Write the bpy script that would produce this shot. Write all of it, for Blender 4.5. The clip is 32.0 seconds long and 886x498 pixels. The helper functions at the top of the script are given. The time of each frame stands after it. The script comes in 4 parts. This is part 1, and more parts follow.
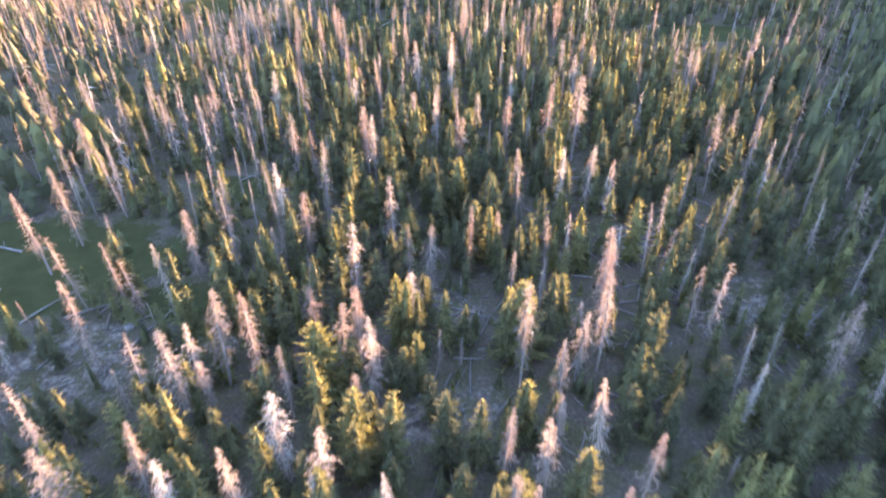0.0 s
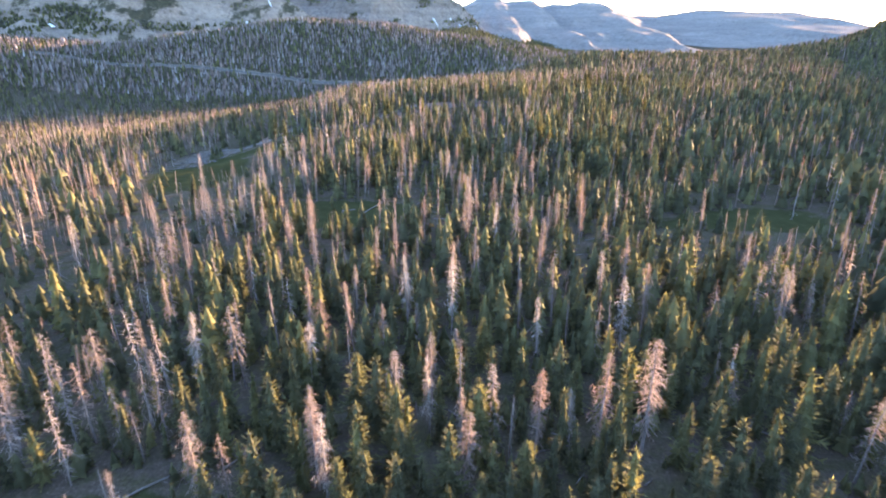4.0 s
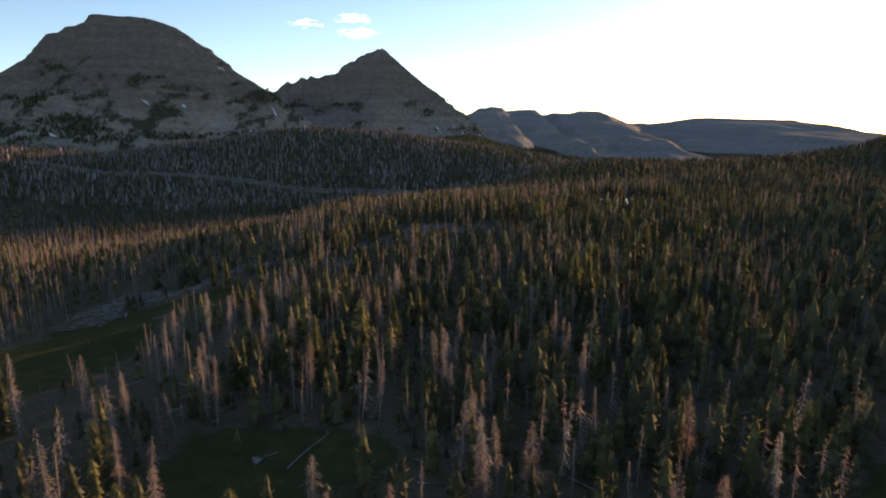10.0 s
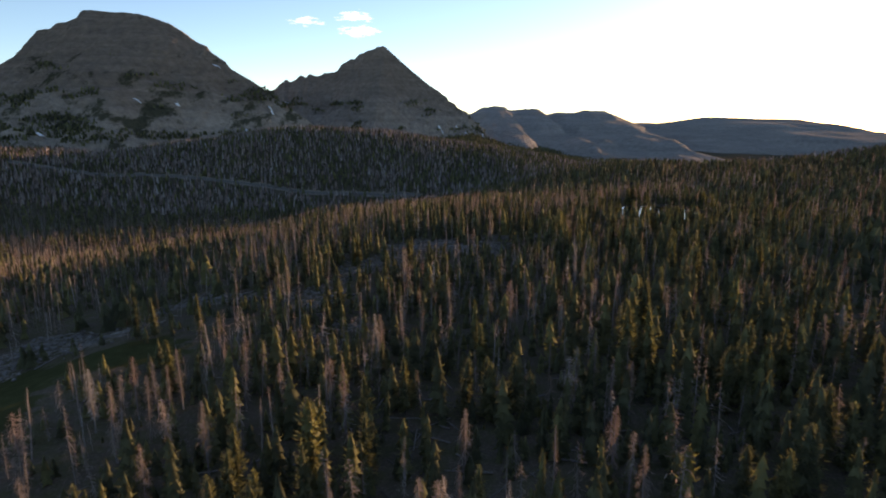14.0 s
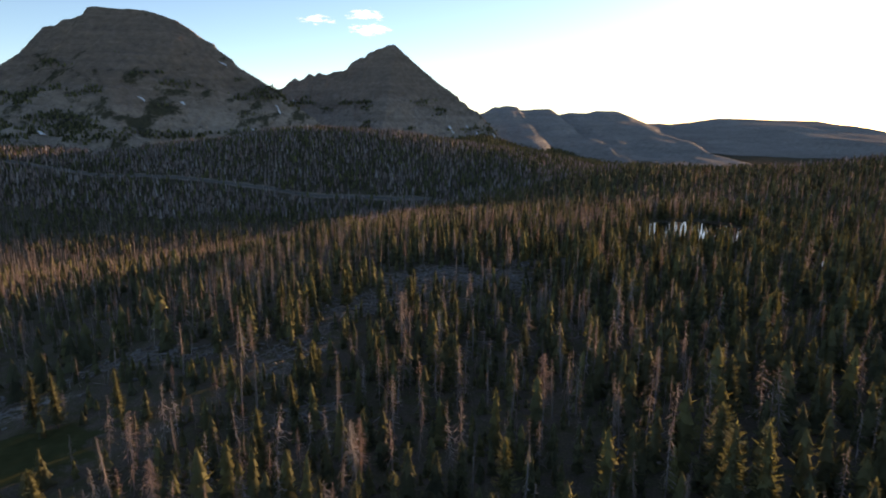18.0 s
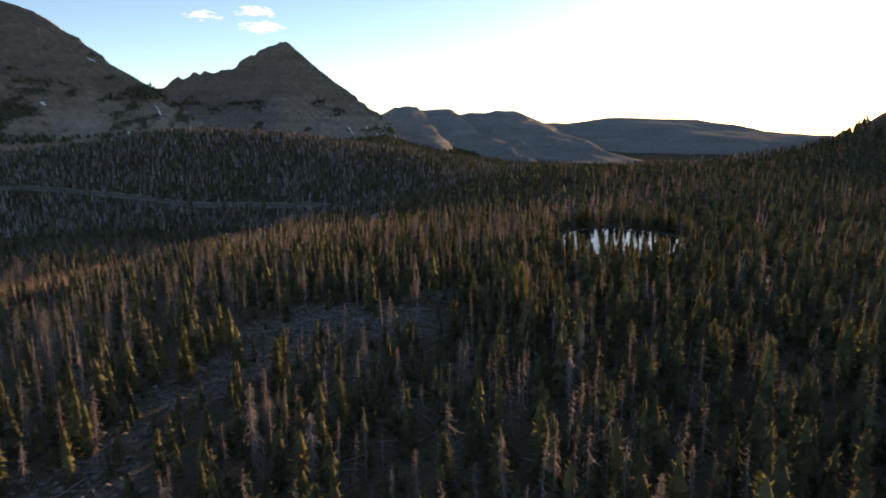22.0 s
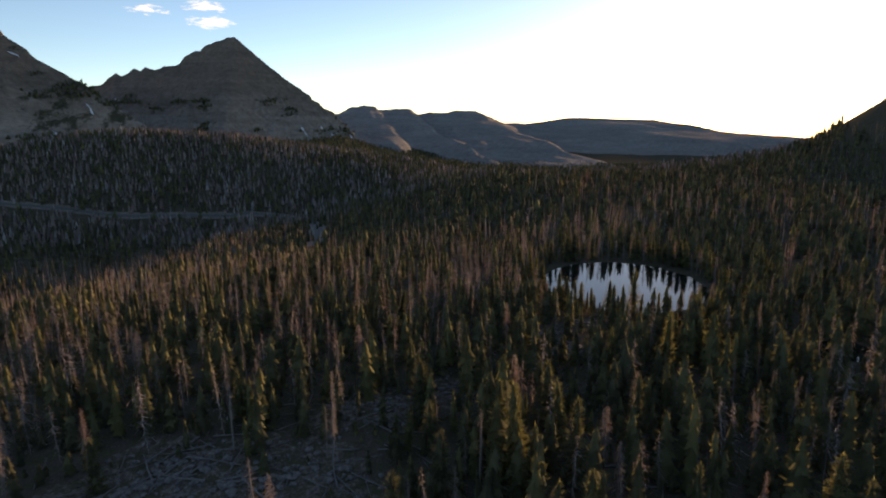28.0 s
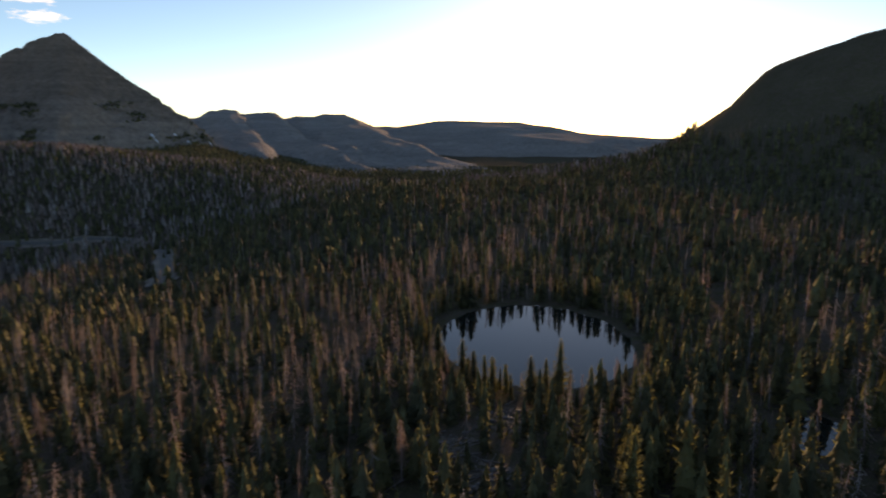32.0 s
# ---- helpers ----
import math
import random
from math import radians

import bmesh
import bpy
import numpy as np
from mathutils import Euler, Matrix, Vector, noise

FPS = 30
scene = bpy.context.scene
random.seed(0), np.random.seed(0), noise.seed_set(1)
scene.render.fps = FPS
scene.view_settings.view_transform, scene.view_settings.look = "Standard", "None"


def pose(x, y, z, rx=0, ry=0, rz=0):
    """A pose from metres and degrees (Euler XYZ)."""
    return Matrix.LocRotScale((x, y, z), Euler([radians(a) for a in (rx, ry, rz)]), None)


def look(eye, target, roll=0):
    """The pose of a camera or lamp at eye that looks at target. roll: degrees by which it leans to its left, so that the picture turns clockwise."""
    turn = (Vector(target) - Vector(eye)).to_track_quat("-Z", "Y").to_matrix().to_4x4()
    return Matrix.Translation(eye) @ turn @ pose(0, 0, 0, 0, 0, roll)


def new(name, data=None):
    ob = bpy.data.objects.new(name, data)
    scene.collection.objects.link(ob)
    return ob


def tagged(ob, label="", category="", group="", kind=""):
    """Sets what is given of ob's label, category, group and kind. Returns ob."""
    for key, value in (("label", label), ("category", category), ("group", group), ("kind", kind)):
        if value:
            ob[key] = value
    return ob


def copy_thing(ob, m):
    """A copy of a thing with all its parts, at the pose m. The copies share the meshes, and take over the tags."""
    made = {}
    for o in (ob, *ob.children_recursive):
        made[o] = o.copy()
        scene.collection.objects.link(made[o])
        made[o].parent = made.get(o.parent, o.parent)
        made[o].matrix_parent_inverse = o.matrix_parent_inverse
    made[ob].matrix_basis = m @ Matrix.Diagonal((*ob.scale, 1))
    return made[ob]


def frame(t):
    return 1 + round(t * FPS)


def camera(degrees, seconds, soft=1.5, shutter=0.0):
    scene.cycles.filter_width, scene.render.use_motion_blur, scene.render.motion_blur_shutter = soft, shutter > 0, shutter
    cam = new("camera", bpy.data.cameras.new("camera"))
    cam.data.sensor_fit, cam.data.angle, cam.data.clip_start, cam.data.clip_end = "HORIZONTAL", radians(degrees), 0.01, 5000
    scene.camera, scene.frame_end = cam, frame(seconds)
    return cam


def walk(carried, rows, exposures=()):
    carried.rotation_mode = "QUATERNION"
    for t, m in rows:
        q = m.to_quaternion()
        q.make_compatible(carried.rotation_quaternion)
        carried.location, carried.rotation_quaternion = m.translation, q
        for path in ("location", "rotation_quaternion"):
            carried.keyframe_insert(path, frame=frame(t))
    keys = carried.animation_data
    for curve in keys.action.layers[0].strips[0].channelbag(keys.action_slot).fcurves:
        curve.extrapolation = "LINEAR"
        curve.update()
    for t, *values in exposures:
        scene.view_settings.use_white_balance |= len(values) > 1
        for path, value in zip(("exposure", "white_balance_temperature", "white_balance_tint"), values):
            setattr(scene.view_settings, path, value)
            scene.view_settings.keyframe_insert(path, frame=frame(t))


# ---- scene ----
cam = camera(72.6, 32.0, soft=1.9, shutter=0.5)
METRES, EYE, TILT, LEAN, TURN = 400.0, 54.0, -34.0, 0.0, 0.0
ROWS = [
    (0.0, 0.0, 0.0, 0.0, 0.0, 0.0, -0.0),
    (0.5, 0.0001, 0.0128, 0.0085, 0.03, 2.7, -0.03),
    (1.0, 0.0004, 0.0256, 0.0172, 0.08, 5.33, -0.01),
    (1.5, 0.0003, 0.0383, 0.0259, 0.05, 7.99, -0.1),
    (2.0, 0.001, 0.0516, 0.0344, 0.16, 10.7, -0.01),
    (2.5, 0.0011, 0.0645, 0.043, 0.17, 12.97, -0.05),
    (4.5, 0.002, 0.1143, 0.0757, 0.14, 12.93, -0.23),
    (5.0, 0.0019, 0.1279, 0.0854, 0.09, 15.75, -0.34),
    (5.5, 0.0021, 0.1424, 0.0945, 0.1, 19.27, -0.48),
    (6.0, 0.003, 0.1559, 0.1034, 0.22, 22.35, -0.41),
    (6.5, 0.0038, 0.1697, 0.1131, 0.29, 22.41, -0.43),
    (7.0, 0.0045, 0.1837, 0.1233, 0.4, 22.41, -0.29),
    (7.5, 0.005, 0.1979, 0.1326, 0.46, 22.46, -0.2),
    (8.0, 0.0055, 0.2118, 0.142, 0.51, 22.45, -0.27),
    (8.5, 0.0059, 0.2255, 0.151, 0.54, 22.45, -0.25),
    (9.0, 0.006, 0.2394, 0.1599, 0.56, 22.44, -0.25),
    (9.5, 0.0063, 0.253, 0.169, 0.6, 22.42, -0.2),
    (10.0, 0.0064, 0.2665, 0.1778, 0.62, 22.4, -0.2),
    (10.5, 0.0065, 0.2797, 0.1867, 0.62, 22.4, -0.23),
    (11.0, 0.0068, 0.2932, 0.1958, 0.67, 22.37, -0.2),
    (11.5, 0.0069, 0.307, 0.2047, 0.68, 22.36, -0.21),
    (12.0, 0.007, 0.3207, 0.2135, 0.69, 22.37, -0.24),
    (12.5, 0.0071, 0.3341, 0.2224, 0.7, 22.36, -0.24),
    (13.0, 0.0072, 0.3473, 0.2313, 0.72, 22.36, -0.24),
    (13.5, 0.0073, 0.3608, 0.2399, 0.72, 22.36, -0.27),
    (14.0, 0.0073, 0.3742, 0.2487, 0.77, 22.35, -0.35),
    (14.5, 0.0074, 0.3877, 0.2575, 0.98, 22.32, -0.49),
    (16.5, 0.0064, 0.4196, 0.2882, 1.41, 22.25, -1.13),
    (17.0, 0.0062, 0.4332, 0.2972, 1.41, 22.27, -1.15),
    (17.5, 0.0061, 0.4467, 0.3061, 1.42, 22.26, -1.15),
    (18.0, 0.0059, 0.4603, 0.3149, 1.42, 22.28, -1.17),
    (18.5, 0.006, 0.4739, 0.3238, 0.94, 22.29, -0.84),
    (19.0, 0.0064, 0.4876, 0.3325, -0.11, 22.31, -0.03),
    (19.5, 0.0071, 0.5009, 0.3413, -1.17, 22.3, 0.76),
    (20.0, 0.0084, 0.5145, 0.3501, -2.18, 22.29, 1.54),
    (20.5, 0.0098, 0.5278, 0.3587, -3.15, 22.27, 2.27),
    (21.0, 0.0116, 0.5414, 0.3674, -4.12, 22.25, 2.98),
    (21.5, 0.0139, 0.5545, 0.3761, -5.07, 22.18, 3.7),
    (22.0, 0.0164, 0.5681, 0.3847, -5.94, 22.14, 4.33),
    (22.5, 0.0192, 0.5811, 0.3935, -6.5, 22.06, 4.76),
    (23.0, 0.0221, 0.5943, 0.4021, -7.02, 22.02, 5.11),
    (23.5, 0.025, 0.6073, 0.4108, -7.31, 21.98, 5.31),
    (24.0, 0.0279, 0.6202, 0.4195, -7.33, 21.98, 5.28),
    (24.5, 0.0307, 0.6325, 0.4276, -7.32, 21.97, 5.25),
    (25.0, 0.0337, 0.6456, 0.4362, -7.29, 21.98, 5.25),
    (25.5, 0.0367, 0.6587, 0.4448, -7.28, 21.98, 5.22),
    (27.5, 0.0482, 0.703, 0.4795, -9.16, 21.81, 6.37),
    (28.0, 0.0518, 0.7146, 0.4908, -9.13, 21.81, 6.34),
    (28.5, 0.0552, 0.726, 0.502, -9.12, 21.83, 6.31),
    (29.0, 0.0586, 0.7373, 0.5132, -9.1, 21.85, 6.28),
    (29.5, 0.062, 0.748, 0.5243, -9.09, 21.87, 6.26),
    (30.0, 0.0655, 0.7595, 0.5352, -9.05, 21.89, 6.26),
    (30.5, 0.0689, 0.7709, 0.5454, -9.28, 21.9, 6.41),
    (31.0, 0.0733, 0.783, 0.5546, -10.51, 21.77, 7.32),
    (31.5, 0.0786, 0.7953, 0.5629, -14.68, 21.2, 10.26),
    (32.0, 0.085, 0.8074, 0.5709, -19.14, 20.33, 13.25),
]
walk(cam, [(t, pose(0, 0, EYE, TILT, LEAN, TURN) @ pose(METRES * x, METRES * y, METRES * z, 90 + pitch, roll, yaw)) for t, x, y, z, yaw, pitch, roll in ROWS],
     [(0.0, 5.8, 8700, 28), (1.0, 5.75, 8700, 28), (2.0, 5.55, 8600, 27), (2.5, 5.4, 8500, 26), (4.5, 5.05, 8300, 22), (5.0, 4.9, 8200, 21), (5.5, 4.7, 8200, 21), (6.0, 4.45, 8500, 21),
      (6.5, 3.75, 9000, 21), (7.0, 3.15, 9300, 22), (7.5, 2.75, 9800, 22), (8.0, 2.6, 9800, 22), (17.0, 2.6, 9800, 22), (21.0, 2.5, 9800, 22), (25.0, 2.4, 9800, 22), (30.0, 2.2, 9800, 22), (32.0, 2.2, 9800, 22)])

# ---- world, sun, exposure ----
SUN_AZ, SUN_EL = 36.5, 4.6          # degrees clockwise from +y, above the horizon
SUN_WAY = Vector((math.sin(radians(SUN_AZ)) * math.cos(radians(SUN_EL)),
                  math.cos(radians(SUN_AZ)) * math.cos(radians(SUN_EL)), math.sin(radians(SUN_EL))))
world = bpy.data.worlds.new("evening_sky")
scene.world = world
world.use_nodes = True
wn = world.node_tree.nodes
sky = wn.new("ShaderNodeTexSky")
sky.sky_type = "NISHITA"
sky.sun_disc = False
sky.sun_elevation = radians(SUN_EL)
sky.sun_rotation = radians(SUN_AZ)
sky.altitude = 3000
sky.air_density, sky.dust_density, sky.ozone_density = 0.9, 1.3, 2.6
wn["Background"].inputs["Strength"].default_value = 0.074
world.node_tree.links.new(sky.outputs["Color"], wn["Background"].inputs["Color"])

sun_data = bpy.data.lights.new("sun", "SUN")
sun_data.energy = 1.6
sun_data.angle = radians(0.5)
sun_data.color = (1.0, 0.8, 0.6)
sun = new("sun", sun_data)
sun.matrix_world = look(SUN_WAY * 100, (0, 0, 0))


# ---- materials ----
def material(name, rough=0.85, metal=0.0):
    m = bpy.data.materials.new(name)
    m.use_nodes = True
    b = m.node_tree.nodes["Principled BSDF"]
    b.inputs["Roughness"].default_value = rough
    b.inputs["Metallic"].default_value = metal
    b.inputs["Specular IOR Level"].default_value = 0.25
    return m, m.node_tree.nodes, m.node_tree.links, b


def noise_node(n, l, scale, detail=4, rough=0.6, vec=None):
    t = n.new("ShaderNodeTexNoise")
    t.inputs["Scale"].default_value = scale
    t.inputs["Detail"].default_value = detail
    t.inputs["Roughness"].default_value = rough
    if vec:
        l.new(vec, t.inputs["Vector"])
    return t.outputs["Fac"]


def ramp(n, l, fac, stops):
    r = n.new("ShaderNodeValToRGB")
    e = r.color_ramp.elements
    while len(e) < len(stops):
        e.new(0.5)
    for el, (p, c) in zip(e, stops):
        el.position = p
        el.color = (*c, 1)
    l.new(fac, r.inputs["Fac"])
    return r.outputs["Color"]


def blend(n, l, fac, a, b, mode="MIX"):
    x = n.new("ShaderNodeMix")
    x.data_type, x.blend_type = "RGBA", mode
    for sock, v in ((x.inputs["Factor"], fac), (x.inputs[6], a), (x.inputs[7], b)):
        if isinstance(v, (int, float)):
            sock.default_value = v
        elif isinstance(v, tuple):
            sock.default_value = (*v, 1)
        else:
            l.new(v, sock)
    return x.outputs[2]


def math_node(n, l, op, a, b=0.0, clamp=False):
    x = n.new("ShaderNodeMath")
    x.operation, x.use_clamp = op, clamp
    for sock, v in zip(x.inputs, (a, b)):
        if isinstance(v, (int, float)):
            sock.default_value = v
        else:
            l.new(v, sock)
    return x.outputs[0]


def bump(n, l, b, height, strength, dist):
    x = n.new("ShaderNodeBump")
    x.inputs["Strength"].default_value = strength
    x.inputs["Distance"].default_value = dist
    l.new(height, x.inputs["Height"])
    l.new(x.outputs["Normal"], b.inputs["Normal"])


def position(n):
    return n.new("ShaderNodeNewGeometry").outputs["Position"]


def tone(n, l):
    """A number for each tree: the mesh's own 'tone' plus the object's random."""
    a = n.new("ShaderNodeAttribute")
    a.attribute_name = "tone"
    o = n.new("ShaderNodeObjectInfo")
    return math_node(n, l, "FRACT", math_node(n, l, "ADD", a.outputs["Fac"], o.outputs["Random"]))


def foliage(name, stops, through_leaf, amount):
    """Thin needles and twigs: matt from the front, part of the light passes through."""
    m, n, l, b = material(name, 0.9)
    col = ramp(n, l, tone(n, l), stops)
    isl = n.new("ShaderNodeNewGeometry").outputs["Random Per Island"]
    shade = ramp(n, l, isl, [(0.0, (0.6, 0.6, 0.6)), (1.0, (1.25, 1.25, 1.2))])
    col = blend(n, l, 1.0, col, shade, "MULTIPLY")
    l.new(col, b.inputs["Base Color"])
    b.inputs["Specular IOR Level"].default_value = 0.1
    t = n.new("ShaderNodeBsdfTranslucent")
    l.new(blend(n, l, 1.0, col, through_leaf, "MULTIPLY"), t.inputs["Color"])
    mix = n.new("ShaderNodeMixShader")
    mix.inputs[0].default_value = amount
    l.new(b.outputs[0], mix.inputs[1])
    l.new(t.outputs[0], mix.inputs[2])
    l.new(mix.outputs[0], n["Material Output"].inputs["Surface"])
    return m


NEEDLES = foliage("spruce_needles", [(0.0, (0.122, 0.118, 0.076)), (0.5, (0.156, 0.148, 0.085)), (0.8, (0.182, 0.17, 0.09)), (1.0, (0.22, 0.196, 0.092))], (1.3, 1.27, 0.8), 0.5)
TWIGS = foliage("dead_twigs", [(0.0, (0.27, 0.208, 0.182)), (0.35, (0.33, 0.265, 0.238)), (0.55, (0.34, 0.225, 0.185)), (0.8, (0.4, 0.31, 0.272)), (1.0, (0.47, 0.42, 0.39))], (1.1, 1.02, 0.96), 0.42)


def bark(name, a, b_):
    m, n, l, b = material(name, 0.9)
    f = noise_node(n, l, 3.0, 5, 0.7, position(n))
    l.new(ramp(n, l, f, [(0.3, a), (0.7, b_)]), b.inputs["Base Color"])
    bump(n, l, b, f, 0.6, 0.05)
    return m


BARK = bark("live_bark", (0.07, 0.05, 0.04), (0.16, 0.12, 0.1))
GREYWOOD = bark("dead_wood", (0.15, 0.11, 0.095), (0.32, 0.26, 0.235))
LOGWOOD = bark("log_wood", (0.12, 0.1, 0.088), (0.3, 0.255, 0.23))


def ground_material():
    m, n, l, b = material("forest_ground", 1.0)
    b.inputs["Specular IOR Level"].default_value = 0.0
    p = position(n)
    big = noise_node(n, l, 0.03, 4, 0.6, p)
    mid = noise_node(n, l, 0.25, 5, 0.65, p)
    fine = noise_node(n, l, 2.2, 6, 0.7, p)
    soil = ramp(n, l, fine, [(0.25, (0.055, 0.04, 0.03)), (0.55, (0.125, 0.094, 0.072)), (0.8, (0.25, 0.2, 0.165))])
    scrub = ramp(n, l, fine, [(0.3, (0.06, 0.052, 0.03)), (0.7, (0.12, 0.102, 0.055))])
    floor = blend(n, l, ramp(n, l, mid, [(0.42, (0, 0, 0)), (0.6, (1, 1, 1))]), soil, scrub)
    grass = ramp(n, l, mid, [(0.3, (0.043, 0.045, 0.019)), (0.6, (0.062, 0.061, 0.027)), (0.8, (0.098, 0.084, 0.044))])
    gravel = ramp(n, l, fine, [(0.3, (0.092, 0.07, 0.056)), (0.5, (0.18, 0.138, 0.112)), (0.75, (0.33, 0.268, 0.225))])
    rubble = noise_node(n, l, 0.7, 6, 0.75, p)
    gravel = blend(n, l, 0.8, gravel, ramp(n, l, rubble, [(0.36, (0.3, 0.3, 0.3)), (0.5, (0.8, 0.8, 0.8)), (0.66, (1.7, 1.68, 1.65))]), "MULTIPLY")
    patchy = noise_node(n, l, 0.33, 5, 0.7, p)
    gravel = blend(n, l, ramp(n, l, patchy, [(0.47, (0, 0, 0)), (0.56, (0.92, 0.92, 0.92))]), gravel, scrub)
    for nm, layer in (("meadow", grass), ("gravel", gravel)):
        a = n.new("ShaderNodeAttribute")
        a.attribute_name = nm
        edge = math_node(n, l, "ADD", a.outputs["Fac"], math_node(n, l, "MULTIPLY", math_node(n, l, "SUBTRACT", mid, 0.5), 0.9))
        floor = blend(n, l, ramp(n, l, edge, [(0.42, (0, 0, 0)), (0.58, (1, 1, 1))]), floor, layer)
    floor = blend(n, l, 0.35, floor, ramp(n, l, big, [(0.3, (0.6, 0.6, 0.6)), (0.7, (1.2, 1.2, 1.2))]), "MULTIPLY")
    l.new(floor, b.inputs["Base Color"])
    bump(n, l, b, fine, 0.5, 0.2)
    return m


GROUND = ground_material()


def mountain_material(name, talus, cliff, green):
    m, n, l, b = material(name, 1.0)
    b.inputs["Specular IOR Level"].default_value = 0.0
    p = position(n)
    sep = n.new("ShaderNodeSeparateXYZ")
    l.new(p, sep.inputs[0])
    bed = n.new("ShaderNodeMapping")
    bed.inputs["Scale"].default_value = (0.0035, 0.0035, 0.055)
    l.new(p, bed.inputs["Vector"])
    layer = noise_node(n, l, 1.0, 6, 0.65, bed.outputs[0])
    fine = noise_node(n, l, 0.06, 9, 0.72, p)
    broad = noise_node(n, l, 0.008, 5, 0.6, p)

    def up(lo, hi, a, c):
        h = n.new("ShaderNodeMapRange")
        h.inputs["From Min"].default_value, h.inputs["From Max"].default_value = lo, hi
        h.inputs["To Min"].default_value, h.inputs["To Max"].default_value = a, c
        l.new(sep.outputs["Z"], h.inputs["Value"])
        return h.outputs[0]

    # pale scree below, darker bedded rock above
    level = math_node(n, l, "ADD", up(0, 260, 0.0, 1.0), math_node(n, l, "MULTIPLY", math_node(n, l, "SUBTRACT", broad, 0.5), 0.9))
    rock = ramp(n, l, level, [(0.15, talus), (0.6, cliff)])
    rock = blend(n, l, 0.75, rock, ramp(n, l, fine, [(0.25, (0.45, 0.45, 0.45)), (0.75, (1.4, 1.4, 1.4))]), "MULTIPLY")
    rock = blend(n, l, 0.28, rock, ramp(n, l, layer, [(0.38, (0.45, 0.45, 0.45)), (0.62, (1.25, 1.22, 1.18))]), "MULTIPLY")
    # stunted trees in ragged patches, fewer upwards
    mp = n.new("ShaderNodeMapping")
    mp.inputs["Scale"].default_value = (0.02, 0.006, 0.02)
    l.new(p, mp.inputs["Vector"])
    patch = noise_node(n, l, 1.0, 9, 0.68, mp.outputs[0])
    cover = math_node(n, l, "ADD", math_node(n, l, "ADD", patch, up(0, 300, 0.04 + green, -0.1 + green)), math_node(n, l, "MULTIPLY", math_node(n, l, "SUBTRACT", broad, 0.5), 0.35))
    f = ramp(n, l, cover, [(0.53, (0, 0, 0)), (0.61, (0.85, 0.85, 0.85))])
    rock = blend(n, l, f, rock, ramp(n, l, fine, [(0.3, (0.025, 0.03, 0.017)), (0.7, (0.065, 0.068, 0.036))]))
    l.new(rock, b.inputs["Base Color"])
    bump(n, l, b, fine, 0.9, 16)
    return m


MOUNTAIN = mountain_material("mountain_rock", (0.41, 0.325, 0.265), (0.265, 0.196, 0.155), 0.01)
PEAK_ROCK = mountain_material("peak_rock", (0.37, 0.295, 0.245), (0.27, 0.205, 0.165), -0.07)
# haze put into the base colour: far rock paled, tree patches left out
HAZED_ROCK = mountain_material("far_ridge_hazed_rock", (0.34, 0.3, 0.27), (0.36, 0.32, 0.29), -0.3)



def simple(name, a, b_, scale, rough=0.9, relief=0.0):
    m, n, l, b = material(name, rough)
    f = noise_node(n, l, scale, 5, 0.65, position(n))
    l.new(ramp(n, l, f, [(0.3, a), (0.7, b_)]), b.inputs["Base Color"])
    if relief:
        bump(n, l, b, f, 0.6, relief)
    return m


STONE = simple("grey_stone", (0.09, 0.074, 0.064), (0.27, 0.235, 0.21), 1.3, 0.9, 0.2)
SNOW = simple("old_snow", (0.6, 0.62, 0.66), (0.85, 0.86, 0.88), 0.2, 0.6)
VERGE = simple("gravel_verge", (0.12, 0.09, 0.068), (0.29, 0.225, 0.175), 0.12, 0.95)
ASPHALT = simple("worn_asphalt", (0.09, 0.08, 0.07), (0.15, 0.134, 0.118), 0.4, 0.95)
WATER, _n, _l, _b = material("pond_water", 0.03)
_b.inputs["Base Color"].default_value = (0.012, 0.016, 0.014, 1)
_b.inputs["Specular IOR Level"].default_value = 0.6
_b.inputs["IOR"].default_value = 1.33
bump(_n, _l, _b, noise_node(_n, _l, 0.8, 3, 0.5, position(_n)), 0.02, 0.05)


# ---- mesh helpers ----
def mesh_of(name, verts, faces, mats, smooth=False, attrs=None, slots=None):
    me = bpy.data.meshes.new(name)
    me.from_pydata(np.asarray(verts).tolist() if not isinstance(verts, list) else verts, [], faces)
    for m in mats:
        me.materials.append(m)
    for nm, vals in (attrs or {}).items():
        me.attributes.new(nm, "FLOAT", "POINT").data.foreach_set("value", np.asarray(vals, dtype=np.float32))
    if slots is not None:
        me.polygons.foreach_set("material_index", np.asarray(slots, dtype=np.int32))
    if smooth:
        me.polygons.foreach_set("use_smooth", [True] * len(me.polygons))
    me.update()
    return me


def tri_mesh(name, v, f, mats, attrs=None, slots=None, smooth=False):
    """Fast path for large triangle arrays."""
    me = bpy.data.meshes.new(name)
    me.vertices.add(len(v))
    me.vertices.foreach_set("co", np.ascontiguousarray(v, dtype=np.float32).ravel())
    k = f.shape[1]
    me.loops.add(f.size)
    me.loops.foreach_set("vertex_index", np.ascontiguousarray(f, dtype=np.int32).ravel())
    me.polygons.add(len(f))
    me.polygons.foreach_set("loop_start", np.arange(0, f.size, k, dtype=np.int32))
    me.polygons.foreach_set("loop_total", np.full(len(f), k, dtype=np.int32))
    for m in mats:
        me.materials.append(m)
    if slots is not None:
        me.polygons.foreach_set("material_index", np.asarray(slots, dtype=np.int32))
    if smooth:
        me.polygons.foreach_set("use_smooth", np.ones(len(f), dtype=bool))
    me.update(calc_edges=True)
    for nm, vals in (attrs or {}).items():
        me.attributes.new(nm, "FLOAT", "POINT").data.foreach_set("value", np.asarray(vals, dtype=np.float32))
    return me


def part(name, me, parent, label=""):
    ob = new(name, me)
    ob.parent = parent
    return tagged(ob, label)


